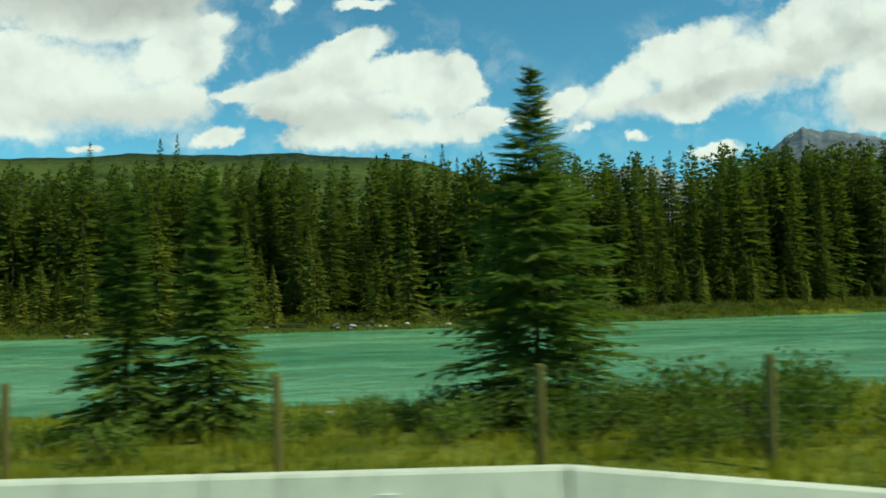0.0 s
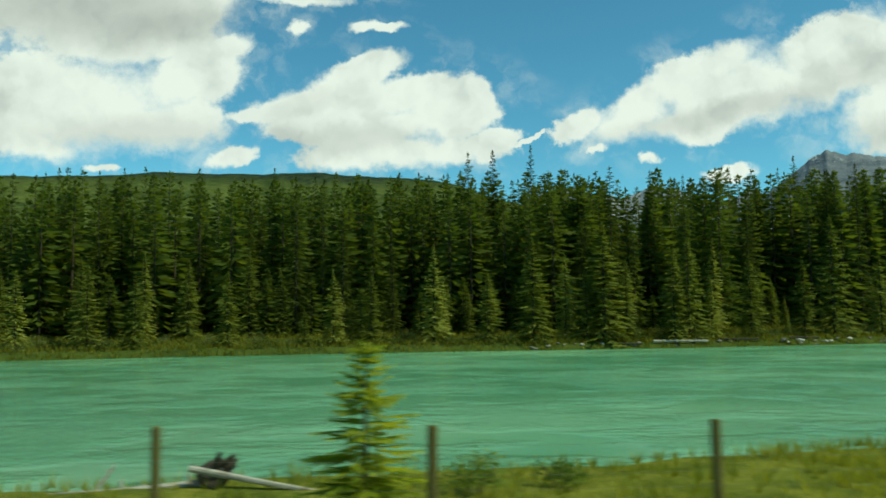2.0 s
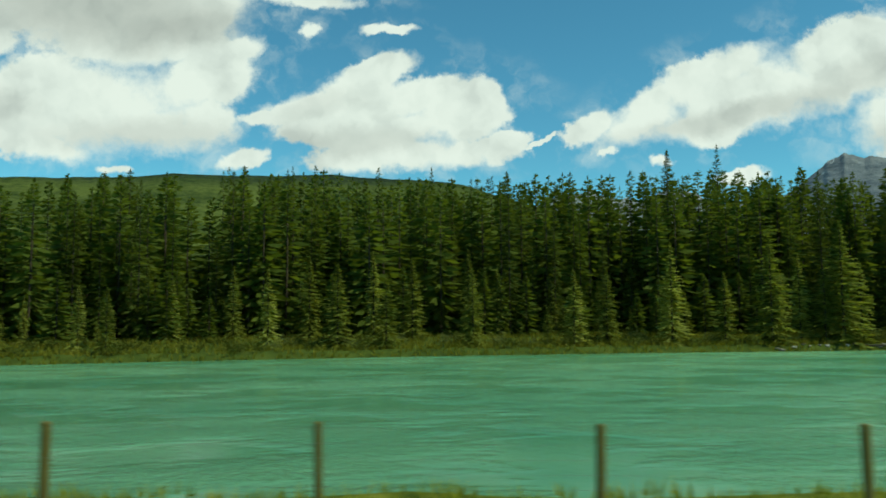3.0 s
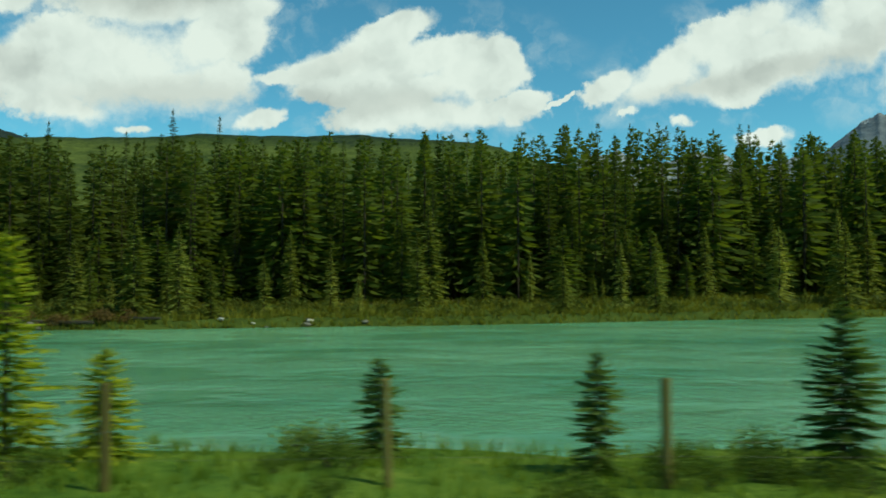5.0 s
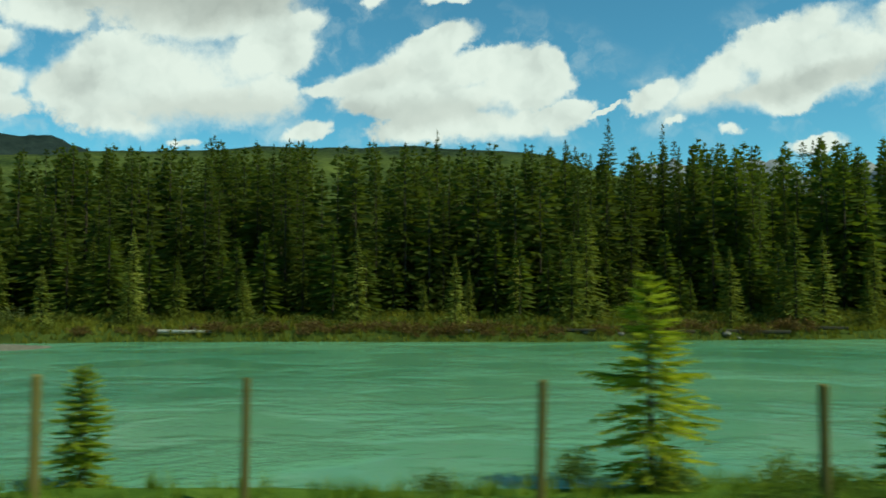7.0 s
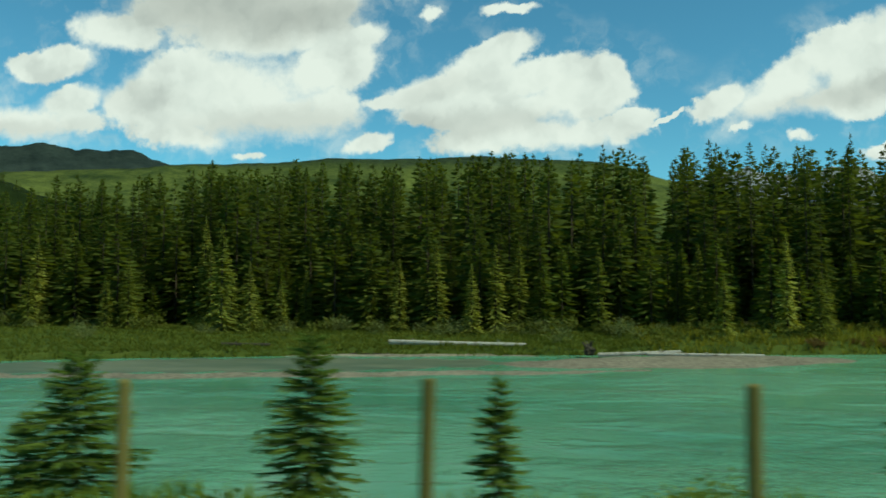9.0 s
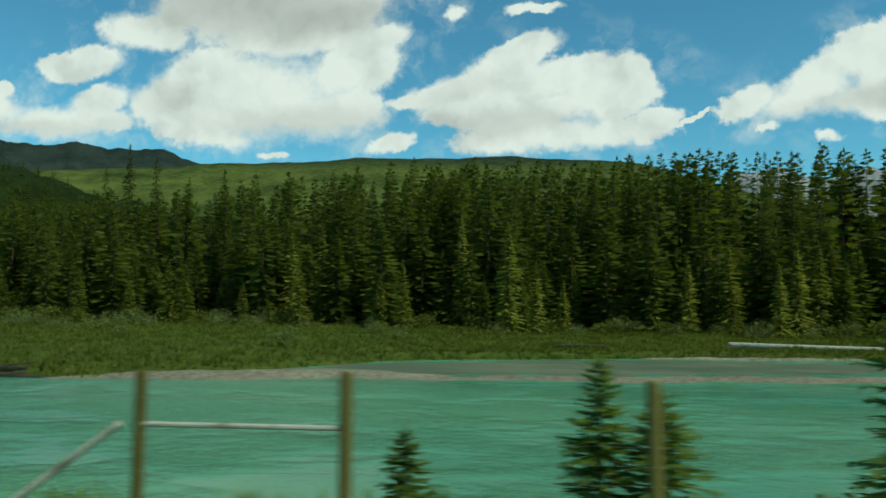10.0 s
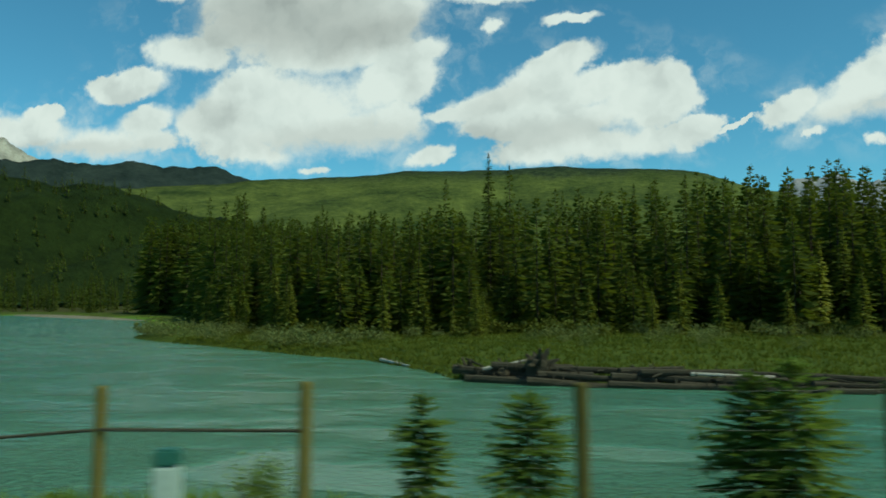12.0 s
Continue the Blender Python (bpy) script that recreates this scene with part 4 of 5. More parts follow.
bushes = [bush(700, 0.9, 1.1, 700, 0.13), bush(701, 1.2, 1.5, 900, 0.14), bush(702, 0.7, 0.7, 500, 0.11), bush(703, 0.8, 1.25, 3000, 0.080, SCRUB)]
tagged(bushes[3], "dense dark olive bush on the river bank")
BUSHES_A = [
    (-8.6, 16.6, 2, 1.4), (-10.2, 18.4, 0, 1.0), (-12.8, 17.6, 0, 1.1), (-2.2, 18.6, 0, 1.1), (-1.0, 19.6, 1, 0.9), (0.4, 20.6, 0, 1.2),
    (1.6, 18.2, 2, 1.5), (5.6, 19.0, 0, 1.2), (6.6, 21.0, 1, 1.1), (8.4, 23.0, 1, 1.3), (10.6, 20.0, 0, 1.2), (11.8, 17.0, 2, 1.6),
    (14.5, 18.0, 0, 1.3), (18.5, 21.0, 1, 1.3), (12.6, 24.0, 1, 1.4), (-7.6, 22.8, 1, 0.9), (-6.0, 16.2, 2, 1.3), (3.4, 16.6, 2, 1.4),
    (20, 18, 1, 1.2), (9.5, 18.0, 1, 1.1), (13, 22, 1, 1.2), (7.2, 17.5, 0, 1.0),
]
BUSHES_B = [
    (16, 20, 1, 1.3), (-1.2, 24.5, 1, 1.0), (-0.2, 22.5, 0, 1.0), (-9.5, 24, 0, 1.0), (-13, 25, 0, 0.9), (-11.5, 20.0, 0, 1.1),
    (-3.0, 17.2, 2, 1.2), (1.0, 17.0, 2, 1.3), (-28, 25.5, 2, 0.6), (-33, 26, 2, 0.6), (-46, 22.5, 2, 0.9), (-48, 21.5, 2, 1.0),
    (-98, 21.6, 2, 1.1), (-106, 22.4, 0, 1.0), (-112, 23.4, 2, 1.2), (-118, 22.6, 0, 1.0), (-127, 24.5, 2, 1.0), (-137, 22.8, 2, 1.1),
    (-140.2, 22.4, 2, 0.9), (-144, 23.6, 2, 1.1), (-147, 22.8, 2, 0.8), (-157, 23.0, 2, 0.7),
]
BUSHES_C = [
    (-168, 23.2, 2, 0.8), (-172, 23.5, 0, 0.8), (-198, 20.4, 0, 1.0), (-206, 20.6, 2, 1.2), (-213, 20.0, 0, 1.0), (-220, 20.2, 2, 1.3),
    (-229, 20.2, 2, 1.0), (-234.9, 17.4, 3, 1.25), (-236.2, 17.6, 3, 1.0), (-268.3, 15.6, 3, 0.95), (-266.9, 15.7, 3, 0.7), (-280.2, 16.2, 2, 0.8),
    (-284.2, 13.4, 3, 1.0), (-283.4, 13.6, 3, 0.95), (-285.6, 14.2, 3, 0.7), (-300.1, 12.5, 1, 0.8), (-304.5, 13.0, 2, 0.5), (-308, 13, 0, 1.2),
    (-253, 17.8, 2, 0.7), (-256, 17.4, 2, 0.8),
]
used = set()
for i, (x, y, k, s) in enumerate(BUSHES_A + BUSHES_B + BUSHES_C):
    m = place(x, y, float(height(x, y)) - 0.03, i * 2.3, s * (0.8 if x > -40 else 1.0))
    if k in used:
        copy_thing(bushes[k], m)
    else:
        used.add(k)
        bushes[k].matrix_basis = m


def thicket(name, spots_, kinds, mat, label):
    vs, fs, n = [], [], 0
    for i, (x, y, z, s) in enumerate(spots_):
        v, f = kinds[i % len(kinds)]
        a = i * 1.3
        q = np.stack([(v[:, 0] * math.cos(a) - v[:, 1] * math.sin(a)) * s + x, (v[:, 0] * math.sin(a) + v[:, 1] * math.cos(a)) * s + y, v[:, 2] * s + z], -1)
        vs.append(q)
        fs.append(f + n)
        n += len(v)
    return tagged(raw(name, np.concatenate(vs), np.concatenate(fs), [mat]), label, "bushes", kind="stuff")


rng = random.Random(21)
clumps = [leaf_cloud(random.Random(720 + k), 1.3, 1.3, 160, 0.31) for k in range(5)]
fine_clumps = [leaf_cloud(random.Random(740 + k), 1.3, 1.3, 330, 0.19) for k in range(3)]
row = []
for k in range(330):
    x = 110 - 325 * rng.random()
    y = float(FAR_SHORE(x)) + 0.9 + rng.random() * 9.0
    row.append((x, y, float(height(x, y)) - 0.05, rng.uniform(0.4, 0.9)))
for k in range(60):
    x = -215 - 130 * rng.random()
    y = float(WOOD_EDGE(x)) + rng.uniform(-3.0, 2.0)
    row.append((x, y, float(height(x, y)) - 0.05, rng.uniform(0.6, 1.3)))
grey_row, rust_row = [], []
for k in range(95):
    x = -212 - 142 * rng.random()
    lo, hi = float(FAR_SHORE(x)) + 3.0, float(WOOD_EDGE(x)) + 1.0
    y = lo + max(hi - lo, 2.0) * rng.random() ** 0.3
    grey_row.append((x, y, float(height(x, y)) - 0.05, rng.uniform(0.5, 1.15)))
for k in range(26):
    x = -358 + 40 * rng.random()
    y = float(FAR_SHORE(x)) + 1.0 + rng.random() * 5.0
    grey_row.append((x, y, float(height(x, y)) - 0.05, rng.uniform(0.9, 1.6)))
for k in range(34):
    x = 60 - 150 * rng.random()
    y = float(FAR_SHORE(x)) + 2.5 + rng.random() * 6.0
    grey_row.append((x, y, float(height(x, y)) - 0.05, rng.uniform(0.5, 1.0)))
for k in range(110):
    x = -146 - 58 * rng.random()
    y = float(FAR_SHORE(x)) + 0.4 + rng.random() * 1.2
    rust_row.append((x, y, float(height(x, y)) - 0.05, rng.uniform(0.35, 0.70)))
thicket("grey_willows", grey_row, fine_clumps, WILLOW, "pale grey-green willow bushes before the forest")
thicket("rusty_scrub", rust_row, clumps, RUST, "low reddish-brown scrub along the waterline")
thicket("bank_willows", row, clumps, SCRUB, "low green willow scrub along the far bank")


# ---- grass ----
def blades(spots_, tall, wide, lean, seed):
    g = np.random.default_rng(seed)
    p = np.array(spots_, float)
    n = 5
    p = np.repeat(p, n, axis=0)
    a = g.uniform(0, 6.283, len(p))
    h = tall * g.uniform(0.5, 1.25, len(p))
    out = np.stack([np.cos(a), np.sin(a), 0 * a], -1)
    side = np.stack([-np.sin(a), np.cos(a), 0 * a], -1)
    root = p + out * 0.05 * g.uniform(0, 1.5, (len(p), 1))
    tip = root + out * (h * lean * g.uniform(0.2, 1.2, len(p)))[:, None] + np.array([0, 0, 1.0]) * h[:, None]
    v = np.stack([root - side * wide, root + side * wide, tip], 1).reshape(-1, 3)
    return v, np.arange(len(v)).reshape(-1, 3)


g = np.random.default_rng(31)
x = np.r_[g.uniform(-330, -40, 20000), g.uniform(-40, 40, 16000)]
lo, hi = ROAD_Y(x) + 7.2, NEAR_SHORE(x) - 0.3
y = lo + (hi - lo) * g.random(len(x))
east = x > -82 + 12 * np.sin(y * 0.7)
for name, some, mat, words in (("bank_grass", east, GRASS, "tall yellow-green grass on the near bank"), ("green_bank_grass", ~east, GREENGRASS, "fresh green grass on the near bank")):
    tagged(raw(name, *blades(np.stack([x, y, height(x, y) - 0.02], -1)[some], 0.36, 0.018, 0.5, 32), [mat]), words, "grass", kind="stuff")
# west of x = -215 the grass takes the greens darkened for cloud shade
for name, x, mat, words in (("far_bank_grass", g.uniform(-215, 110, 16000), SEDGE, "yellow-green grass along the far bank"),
                            ("marsh_grass", g.uniform(-345, -215, 24000), SHADEDSEDGE, "sedge on the flat across the river, cloud shade in its olive colour")):
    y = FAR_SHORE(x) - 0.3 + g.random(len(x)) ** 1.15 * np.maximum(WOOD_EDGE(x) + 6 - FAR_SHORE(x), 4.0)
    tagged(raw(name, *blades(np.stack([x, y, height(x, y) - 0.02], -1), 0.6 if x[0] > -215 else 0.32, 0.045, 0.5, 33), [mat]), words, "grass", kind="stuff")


# ---- logs, stones, shoal ----
def log_mesh(rng, length, r0, r1, sides=10, bend=0.0, knots=3):
    """A tapering, slightly bent log along x with broken ends and knot stubs, its underside at z = 0."""
    bm = bmesh.new()
    rings = []
    for k in range(9):
        t = k / 8
        r = r0 + (r1 - r0) * t
        c = Vector((length * (t - 0.5), bend * math.sin(t * 3.14) + 0.1 * r * math.sin(9 * t), r0 * 0.92 + 0.05 * r * math.sin(7 * t + 1)))
        ring = []
        for s in range(sides):
            a = 6.283 * s / sides
            rr = r * (1 + 0.10 * math.sin(3 * a + 2 * t) + rng.uniform(-0.04, 0.04))
            ring.append(bm.verts.new(c + Vector((rng.uniform(-0.1, 0.1) * r if k in (0, 8) else 0, math.cos(a) * rr, math.sin(a) * rr))))
        rings.append(ring)
    for a, b in zip(rings, rings[1:]):
        for s in range(sides):
            bm.faces.new((a[s], a[(s + 1) % sides], b[(s + 1) % sides], b[s]))
    bm.faces.new(rings[0][::-1])
    bm.faces.new(rings[-1])
    for k in range(knots):
        t = rng.uniform(0.15, 0.85)
        a = rng.uniform(0.3, 2.8)
        m = Matrix.Translation((length * (t - 0.5), 0, r0 * 0.9)) @ Matrix.Rotation(a - 1.57, 4, "X") @ Matrix.Translation((0, 0, r0 * 1.1))
        bmesh.ops.create_cone(bm, cap_ends=True, segments=6, radius1=r0 * 0.3, radius2=r0 * 0.12, depth=r0 * 1.4, matrix=m)
    return bm


def log(x, y, z, length, r0, r1, turn, tilt=0.0, mat=None, label="", bend=0.0, seed=0):
    ob = part("driftwood_log", log_mesh(random.Random(seed), length, r0, r1, bend=bend), mat or DRIFT)
    ob.matrix_basis = Matrix.Translation((x, y, z)) @ Matrix.Rotation(turn, 4, "Z") @ Matrix.Rotation(tilt, 4, "Y")
    return tagged(ob, label or "bleached grey driftwood log lying on river bank", "log", "driftwood logs")


def on(x, y):
    return float(height(x, y))


log(-24.2, 18.2, on(-24.2, 18.2) + 0.02, 7.2, 0.075, 0.05, 0.0, 0.012, seed=1)
log(-23.4, 19.1, on(-23.4, 19.1) - 0.02, 2.3, 0.10, 0.08, 0.10, seed=2)
log(-20.8, 19.0, on(-20.8, 19.0) - 0.02, 1.8, 0.16, 0.10, 0.12, seed=6)
log(-56.1, 23.3, -1.86, 4.0, 0.20, 0.13, 0.02, -0.085, seed=3)


def rootwad(x, y, z, s, seed, turn=0.0):
    """An upturned root plate: a knotty core with short tapering roots."""
    g = random.Random(seed)
    thing = tagged(new("root_stump"), "dark weathered upturned tree root on the bank", "stump")
    bm = bmesh.new()
    bmesh.ops.create_icosphere(bm, subdivisions=2, radius=0.36 * s, matrix=Matrix.Translation((0, 0, 0.34 * s)))
    for v in bm.verts:
        v.co += Vector((g.uniform(-1, 1), g.uniform(-1, 1), g.uniform(-1, 1))) * 0.08 * s
        v.co.z = max(v.co.z, 0)
    part("stump_core", bm, DARKWOOD, thing)
    for k in range(8):
        bm = bmesh.new()
        m = Matrix.Translation((0, 0, 0.34 * s)) @ Matrix.Rotation(g.uniform(0, 6.28), 4, "Z") @ Matrix.Rotation(g.uniform(0.2, 1.5), 4, "Y") @ Matrix.Translation((0, 0, 0.42 * s))
        bmesh.ops.create_cone(bm, cap_ends=True, segments=7, radius1=0.13 * s, radius2=0.03 * s, depth=0.55 * s * g.uniform(0.6, 1.3), matrix=m)
        for v in bm.verts:
            v.co += Vector((g.uniform(-1, 1), g.uniform(-1, 1), g.uniform(-1, 1))) * 0.025 * s
        part("root", bm, DARKWOOD, thing)
    thing.matrix_basis = Matrix.Translation((x, y, z)) @ Matrix.Rotation(turn, 4, "Z")
    return thing


rootwad(-54.2, 23.3, -1.66, 1.05, 5)
log(-52.7, 23.0, -1.55, 4.1, 0.085, 0.045, 0.0, 0.195, seed=4)
log(-56.8, 23.3, -1.45, 0.95, 0.06, 0.025, 0.1, -0.93, seed=7)
# along the far shore
for i, (x, d, l, r) in enumerate(((-20, 0.7, 6.0, 0.16), (-13, 0.8, 4.5, 0.15), (-27, 0.6, 5.0, 0.15), (-5, 1.0, 3.5, 0.18), (-154, 0.7, 6.5, 0.2), (-148, 0.9, 4.0, 0.16), (-160, 0.6, 4.0, 0.16), (-167, 0.8, 3.0, 0.15), (-196, 0.8, 4.0, 0.15))):
    y = float(FAR_SHORE(x)) + d
    log(x, y, on(x, y) - 0.05, l, r, r * 0.6, 0.12 * math.sin(i * 2.4) - 0.05, mat=DRIFT if i in (0, 8) else DARKWOOD, label="" if i in (0, 8) else "dark weathered driftwood log at the waterline", seed=20 + i)
log(-229.4, 65.0, on(-229.4, 65.0) + 0.03, 10.7, 0.20, 0.12, -0.02, 0.009, seed=40)
log(-235.0, 61.9, on(-235.0, 61.9) + 0.02, 4.0, 0.09, 0.05, 0.03, mat=DARKWOOD, label="dark weathered driftwood log on the far bank", seed=41)
log(-216.2, 60.4, -1.98, 5.6, 0.15, 0.08, 0.05, -0.05, seed=42)
log(-212.0, 59.6, -1.95, 7.5, 0.12, 0.08, -0.03, seed=45)
log(-245.7, 63.3, on(-245.7, 63.3), 3.8, 0.16, 0.10, 0.08, mat=DARKWOOD, label="dark weathered driftwood log on the far bank", seed=43)
rootwad(-219.6, 60.2, -2.05, 1.1, 44)
# the log jam at the point: long logs in three layers along the shore, loose ends on top
g = random.Random(61)
for layer, many in enumerate((15, 13, 10)):
    for i in range(many):
        x = -301.0 + (28.0 - 3.0 * layer) * (i + g.uniform(0, 0.8)) / many
        thin = 1.0 - 0.45 * smooth((x + 292.0) / 20.0)
        y = float(FAR_SHORE(x)) - 0.45 + 0.55 * layer + g.uniform(-0.2, 0.3)
        pale = layer == 2 and i % 3 == 0
        r = (0.10 if pale else g.uniform(0.17, 0.29)) * thin
        log(x, y, float(LEVEL(x)) - 0.08 + (0.36 * thin) * layer, g.uniform(2.6, 6.5), r, r * g.uniform(0.5, 0.8), g.gauss(-0.02, 0.17), g.uniform(-0.05, 0.05),
            DRIFT if pale else DARKWOOD, "bleached log on top of a shore log jam" if pale else "dark water-worn log in a shore log jam", bend=g.uniform(-0.35, 0.35), seed=60 + 20 * layer + i)
for i in range(16):
    x = -301.5 + 26.0 * i / 15 + g.uniform(-0.5, 0.5)
    y = float(FAR_SHORE(x)) + g.uniform(0.1, 0.9)
    log(x, y, float(LEVEL(x)) + (0.75 if x < -290 else 0.45), g.uniform(1.2, 3.0), 0.07, 0.03, g.uniform(-0.9, 0.9), g.uniform(-0.35, 0.35), DARKWOOD, "thin broken branch sticking out of a log jam", seed=130 + i)
rootwad(-302.2, 44.6, float(LEVEL(-302)) - 0.1, 1.4, 80)
rootwad(-298.0, 43.2, float(LEVEL(-298)) + 0.25, 1.9, 81, 1.0)
rootwad(-300.0, 43.8, float(LEVEL(-300)) - 0.05, 1.3, 84, 2.0)
log(-309.5, 54.5, float(LEVEL(-309)) + 0.05, 5.0, 0.13, 0.07, -0.85, 0.03, seed=82)
log(-299.4, 43.9, float(LEVEL(-299)) + 1.0, 3.6, 0.10, 0.05, 0.15, -0.20, seed=83)


def strip_bar(name, x0, x1, y0, wide, top, label, mat=None):
    """A long, low bank of gravel just above the water."""
    x = np.arange(x0, x1, 1.0)
    n = np.linspace(-1, 1, 11)
    t = (x - x0) / (x1 - x0)
    w = wide * np.sin(np.pi * np.clip(t, 0.02, 0.98)) ** 0.5
    Y = y0(x)[:, None] + n[None] * w[:, None] + 0.35 * np.sin(x * 0.6)[:, None]
    Z = LEVEL(x)[:, None] - 0.25 + (0.25 + top) * (1 - n[None] ** 2) * (np.sin(np.pi * np.clip(t, 0.0, 1.0)) ** 0.4)[:, None] + 0.03 * np.sin(x * 1.9)[:, None]
    v = np.stack([np.repeat(x[:, None], 11, 1), Y, Z], -1).reshape(-1, 3)
    i = np.arange(len(x) * 11).reshape(len(x), 11)
    f = np.stack([i[:-1, :-1], i[1:, :-1], i[1:, 1:], i[:-1, 1:]], -1).reshape(-1, 4)
    return tagged(raw(name, v, f, [mat or GRAVEL], smoothed=True), label, "gravel bar", kind="structure")


strip_bar("gravel_bar", -267, -209, line((-267, 43.5), (-255, 45.5), (-240, 47.6), (-209, 52.5)), 2.4, 0.12, "pale gravel shoal in the river")
strip_bar("gravel_spit", -227, -201.5, line((-227, 55.2), (-214, 57.0), (-201.5, 58.5)), 6.0, 0.26, "pale gravel spit at the far bank")
strip_bar("far_bank_gravel", -245, -220, line((-245, 60.4), (-232, 61.6), (-220, 62.2)), 0.9, 0.14, "thin pale gravel line along the far bank")
strip_bar("mud_flat", -270, -217, line((-270, 46.0), (-258, 50.5), (-242, 54.4), (-217, 56.6)), 8.6, 0.12, "wet olive-brown silt between gravel bars", SILT)
strip_bar("gravel_beach", -275, -252, line((-275, 41.2), (-268, 43.5), (-262, 45.4), (-252, 47.2)), 2.8, 0.30, "pale gravel beach beside a log jam")
strip_bar("far_shore_gravel", -560, -425, line((-560, 297), (-430, 200)), 5.0, 0.9, "pale gravel at a distant river bend")


def stone_mesh(seed, r):
    g = random.Random(seed)
    bm = bmesh.new()
    bmesh.ops.create_icosphere(bm, subdivisions=2, radius=r)
    for v in bm.verts:
        k = 1 + 0.22 * math.sin(3 * v.co.x / r + seed) * math.cos(2.3 * v.co.y / r) + g.uniform(-0.06, 0.06)
        v.co = Vector((v.co.x * k * 1.3, v.co.y * k, v.co.z * k * 0.6))
    return bm


for i, (x, y, r) in enumerate(((-27.5, 24.9, 0.26), (-29.6, 25.5, 0.14), (-30.5, 22.1, 0.22), (-31.0, 18.4, 0.25), (-18.55, 24.0, 0.14), (-17.8, 23.6, 0.18), (-16.4, 17.8, 0.15), (-19.4, 15.6, 0.12), (-17.0, 15.4, 0.16), (-141.0, 22.2, 0.18), (-139.6, 22.0, 0.16), (-2.6, 27.8, 0.25), (-10.6, 14.9, 0.09))):
    ob = part("boulder", stone_mesh(i, r), STONE)
    ob.matrix_basis = place(x, y, on(x, y) - 0.05 * r, i * 1.1, 0.85)
    tagged(ob, "pale rounded boulder lying in grass on the bank", "rock", "boulders on the bank")

mound = part("boulder", stone_mesh(50, 0.5), plain("reddish_stone", (0.20, 0.12, 0.06), 0.9))
mound.matrix_basis = place(-139.9, 25.3, on(-139.9, 25.3), 0.3, 1.0, 1.3)
tagged(mound, "low reddish-brown boulder at the near waterline", "rock", "boulders on the bank")
g = random.Random(91)
for k in range(58):
    x = (8 - 45 * g.random()) if k < 42 else (-125 - 50 * g.random())
    y = float(FAR_SHORE(x)) + g.uniform(0.1, 0.9)
    r = g.uniform(0.12, 0.34)
    ob = part("shore_stone", stone_mesh(200 + k, r), STONE if k % 3 == 1 else WETSTONE)
    ob.matrix_basis = place(x, y, on(x, y) + 0.12 * r, k * 1.3)
    tagged(ob, "pale dry stone at the far waterline" if k % 3 == 1 else "wet grey stone at the far waterline", "rock", "stones along the far shore")

# ---- fences ----
POSTS_A = [45.5, 40.6, 35.7, 30.8, 25.9, 21.0, 16.1, 11.2, 6.3, 2.4, -2.2, -7.1, -12.2, -16.9, -21.7, -24.55, -30.35, -34.55, -39.55, -44.22, -49.1, -53.94, -59.3, -64.2, -66.7, -71.25, -76.1, -80.95, -86.06, -90.58, -95.7, -100.6, -105.4, -110.3, -115.2, -120.1, -125.0, -130.0, -134.0, -139.46, -144.8, -149.0, -154.0, -159.06, -164.1, -167.92, -172.78, -178.0, -181.8, -185.7, -189.7, -191.95]
POSTS_B = [-191.6, -194.62, -197.9, -202.6, -207.4, -211.6, -215.8, -220.0, -224.3, -228.5, -232.68, -237.0, -241.1, -245.64, -249.76, -252.66, -257.02, -261.42, -265.28, -269.1, -273.56, -277.88, -281.82, -286.28, -290.46, -294.36, -298.08, -300.96, -306.0, -310.5, -315.0, -319.5, -324.0]
TOP_A = line((50, 1.5), (6, 1.5), (2, 1.42), (-12, 1.15), (-34, 0.72), (-60, 0.58), (-81, 0.68), (-130, 0.56), (-160, 0.58), (-185, 0.75), (-190, 0.85), (-191.9, 1.15))
TOP_B = line((-191, 1.2), (-237, 1.06), (-262, 1.06), (-290, 0.9), (-302, 0.76), (-330, 0.6))


def post_mesh(tall, r, seed):
    """A round wooden post, a little out of round, with a chamfered top."""
    g = random.Random(seed)
    bm = bmesh.new()
    rings = []
    for z, k in ((-0.4, 1.0), (0.0, 1.02), (tall * 0.5, 0.98), (tall - 0.03, 0.96), (tall, 0.82)):
        rings.append([bm.verts.new((math.cos(a) * r * k * (1 + 0.04 * math.sin(2 * a + seed)), math.sin(a) * r * k, z + (0.01 * math.sin(a + seed) if z == tall else 0))) for a in (6.283 * s / 12 for s in range(12))])
    for a, b in zip(rings, rings[1:]):
        for s in range(12):
            bm.faces.new((a[s], a[(s + 1) % 12], b[(s + 1) % 12], b[s]))
    bm.faces.new(rings[-1])
    return bm


def rod(bm, a, b, r, sides=8):
    """A straight round pole between two places."""
    a, b = Vector(a), Vector(b)
    m = Matrix.Translation((a + b) / 2) @ (b - a).to_track_quat("Z", "Y").to_matrix().to_4x4()
    bmesh.ops.create_cone(bm, cap_ends=True, segments=sides, radius1=r, radius2=r * 0.92, depth=(b - a).length, matrix=m)


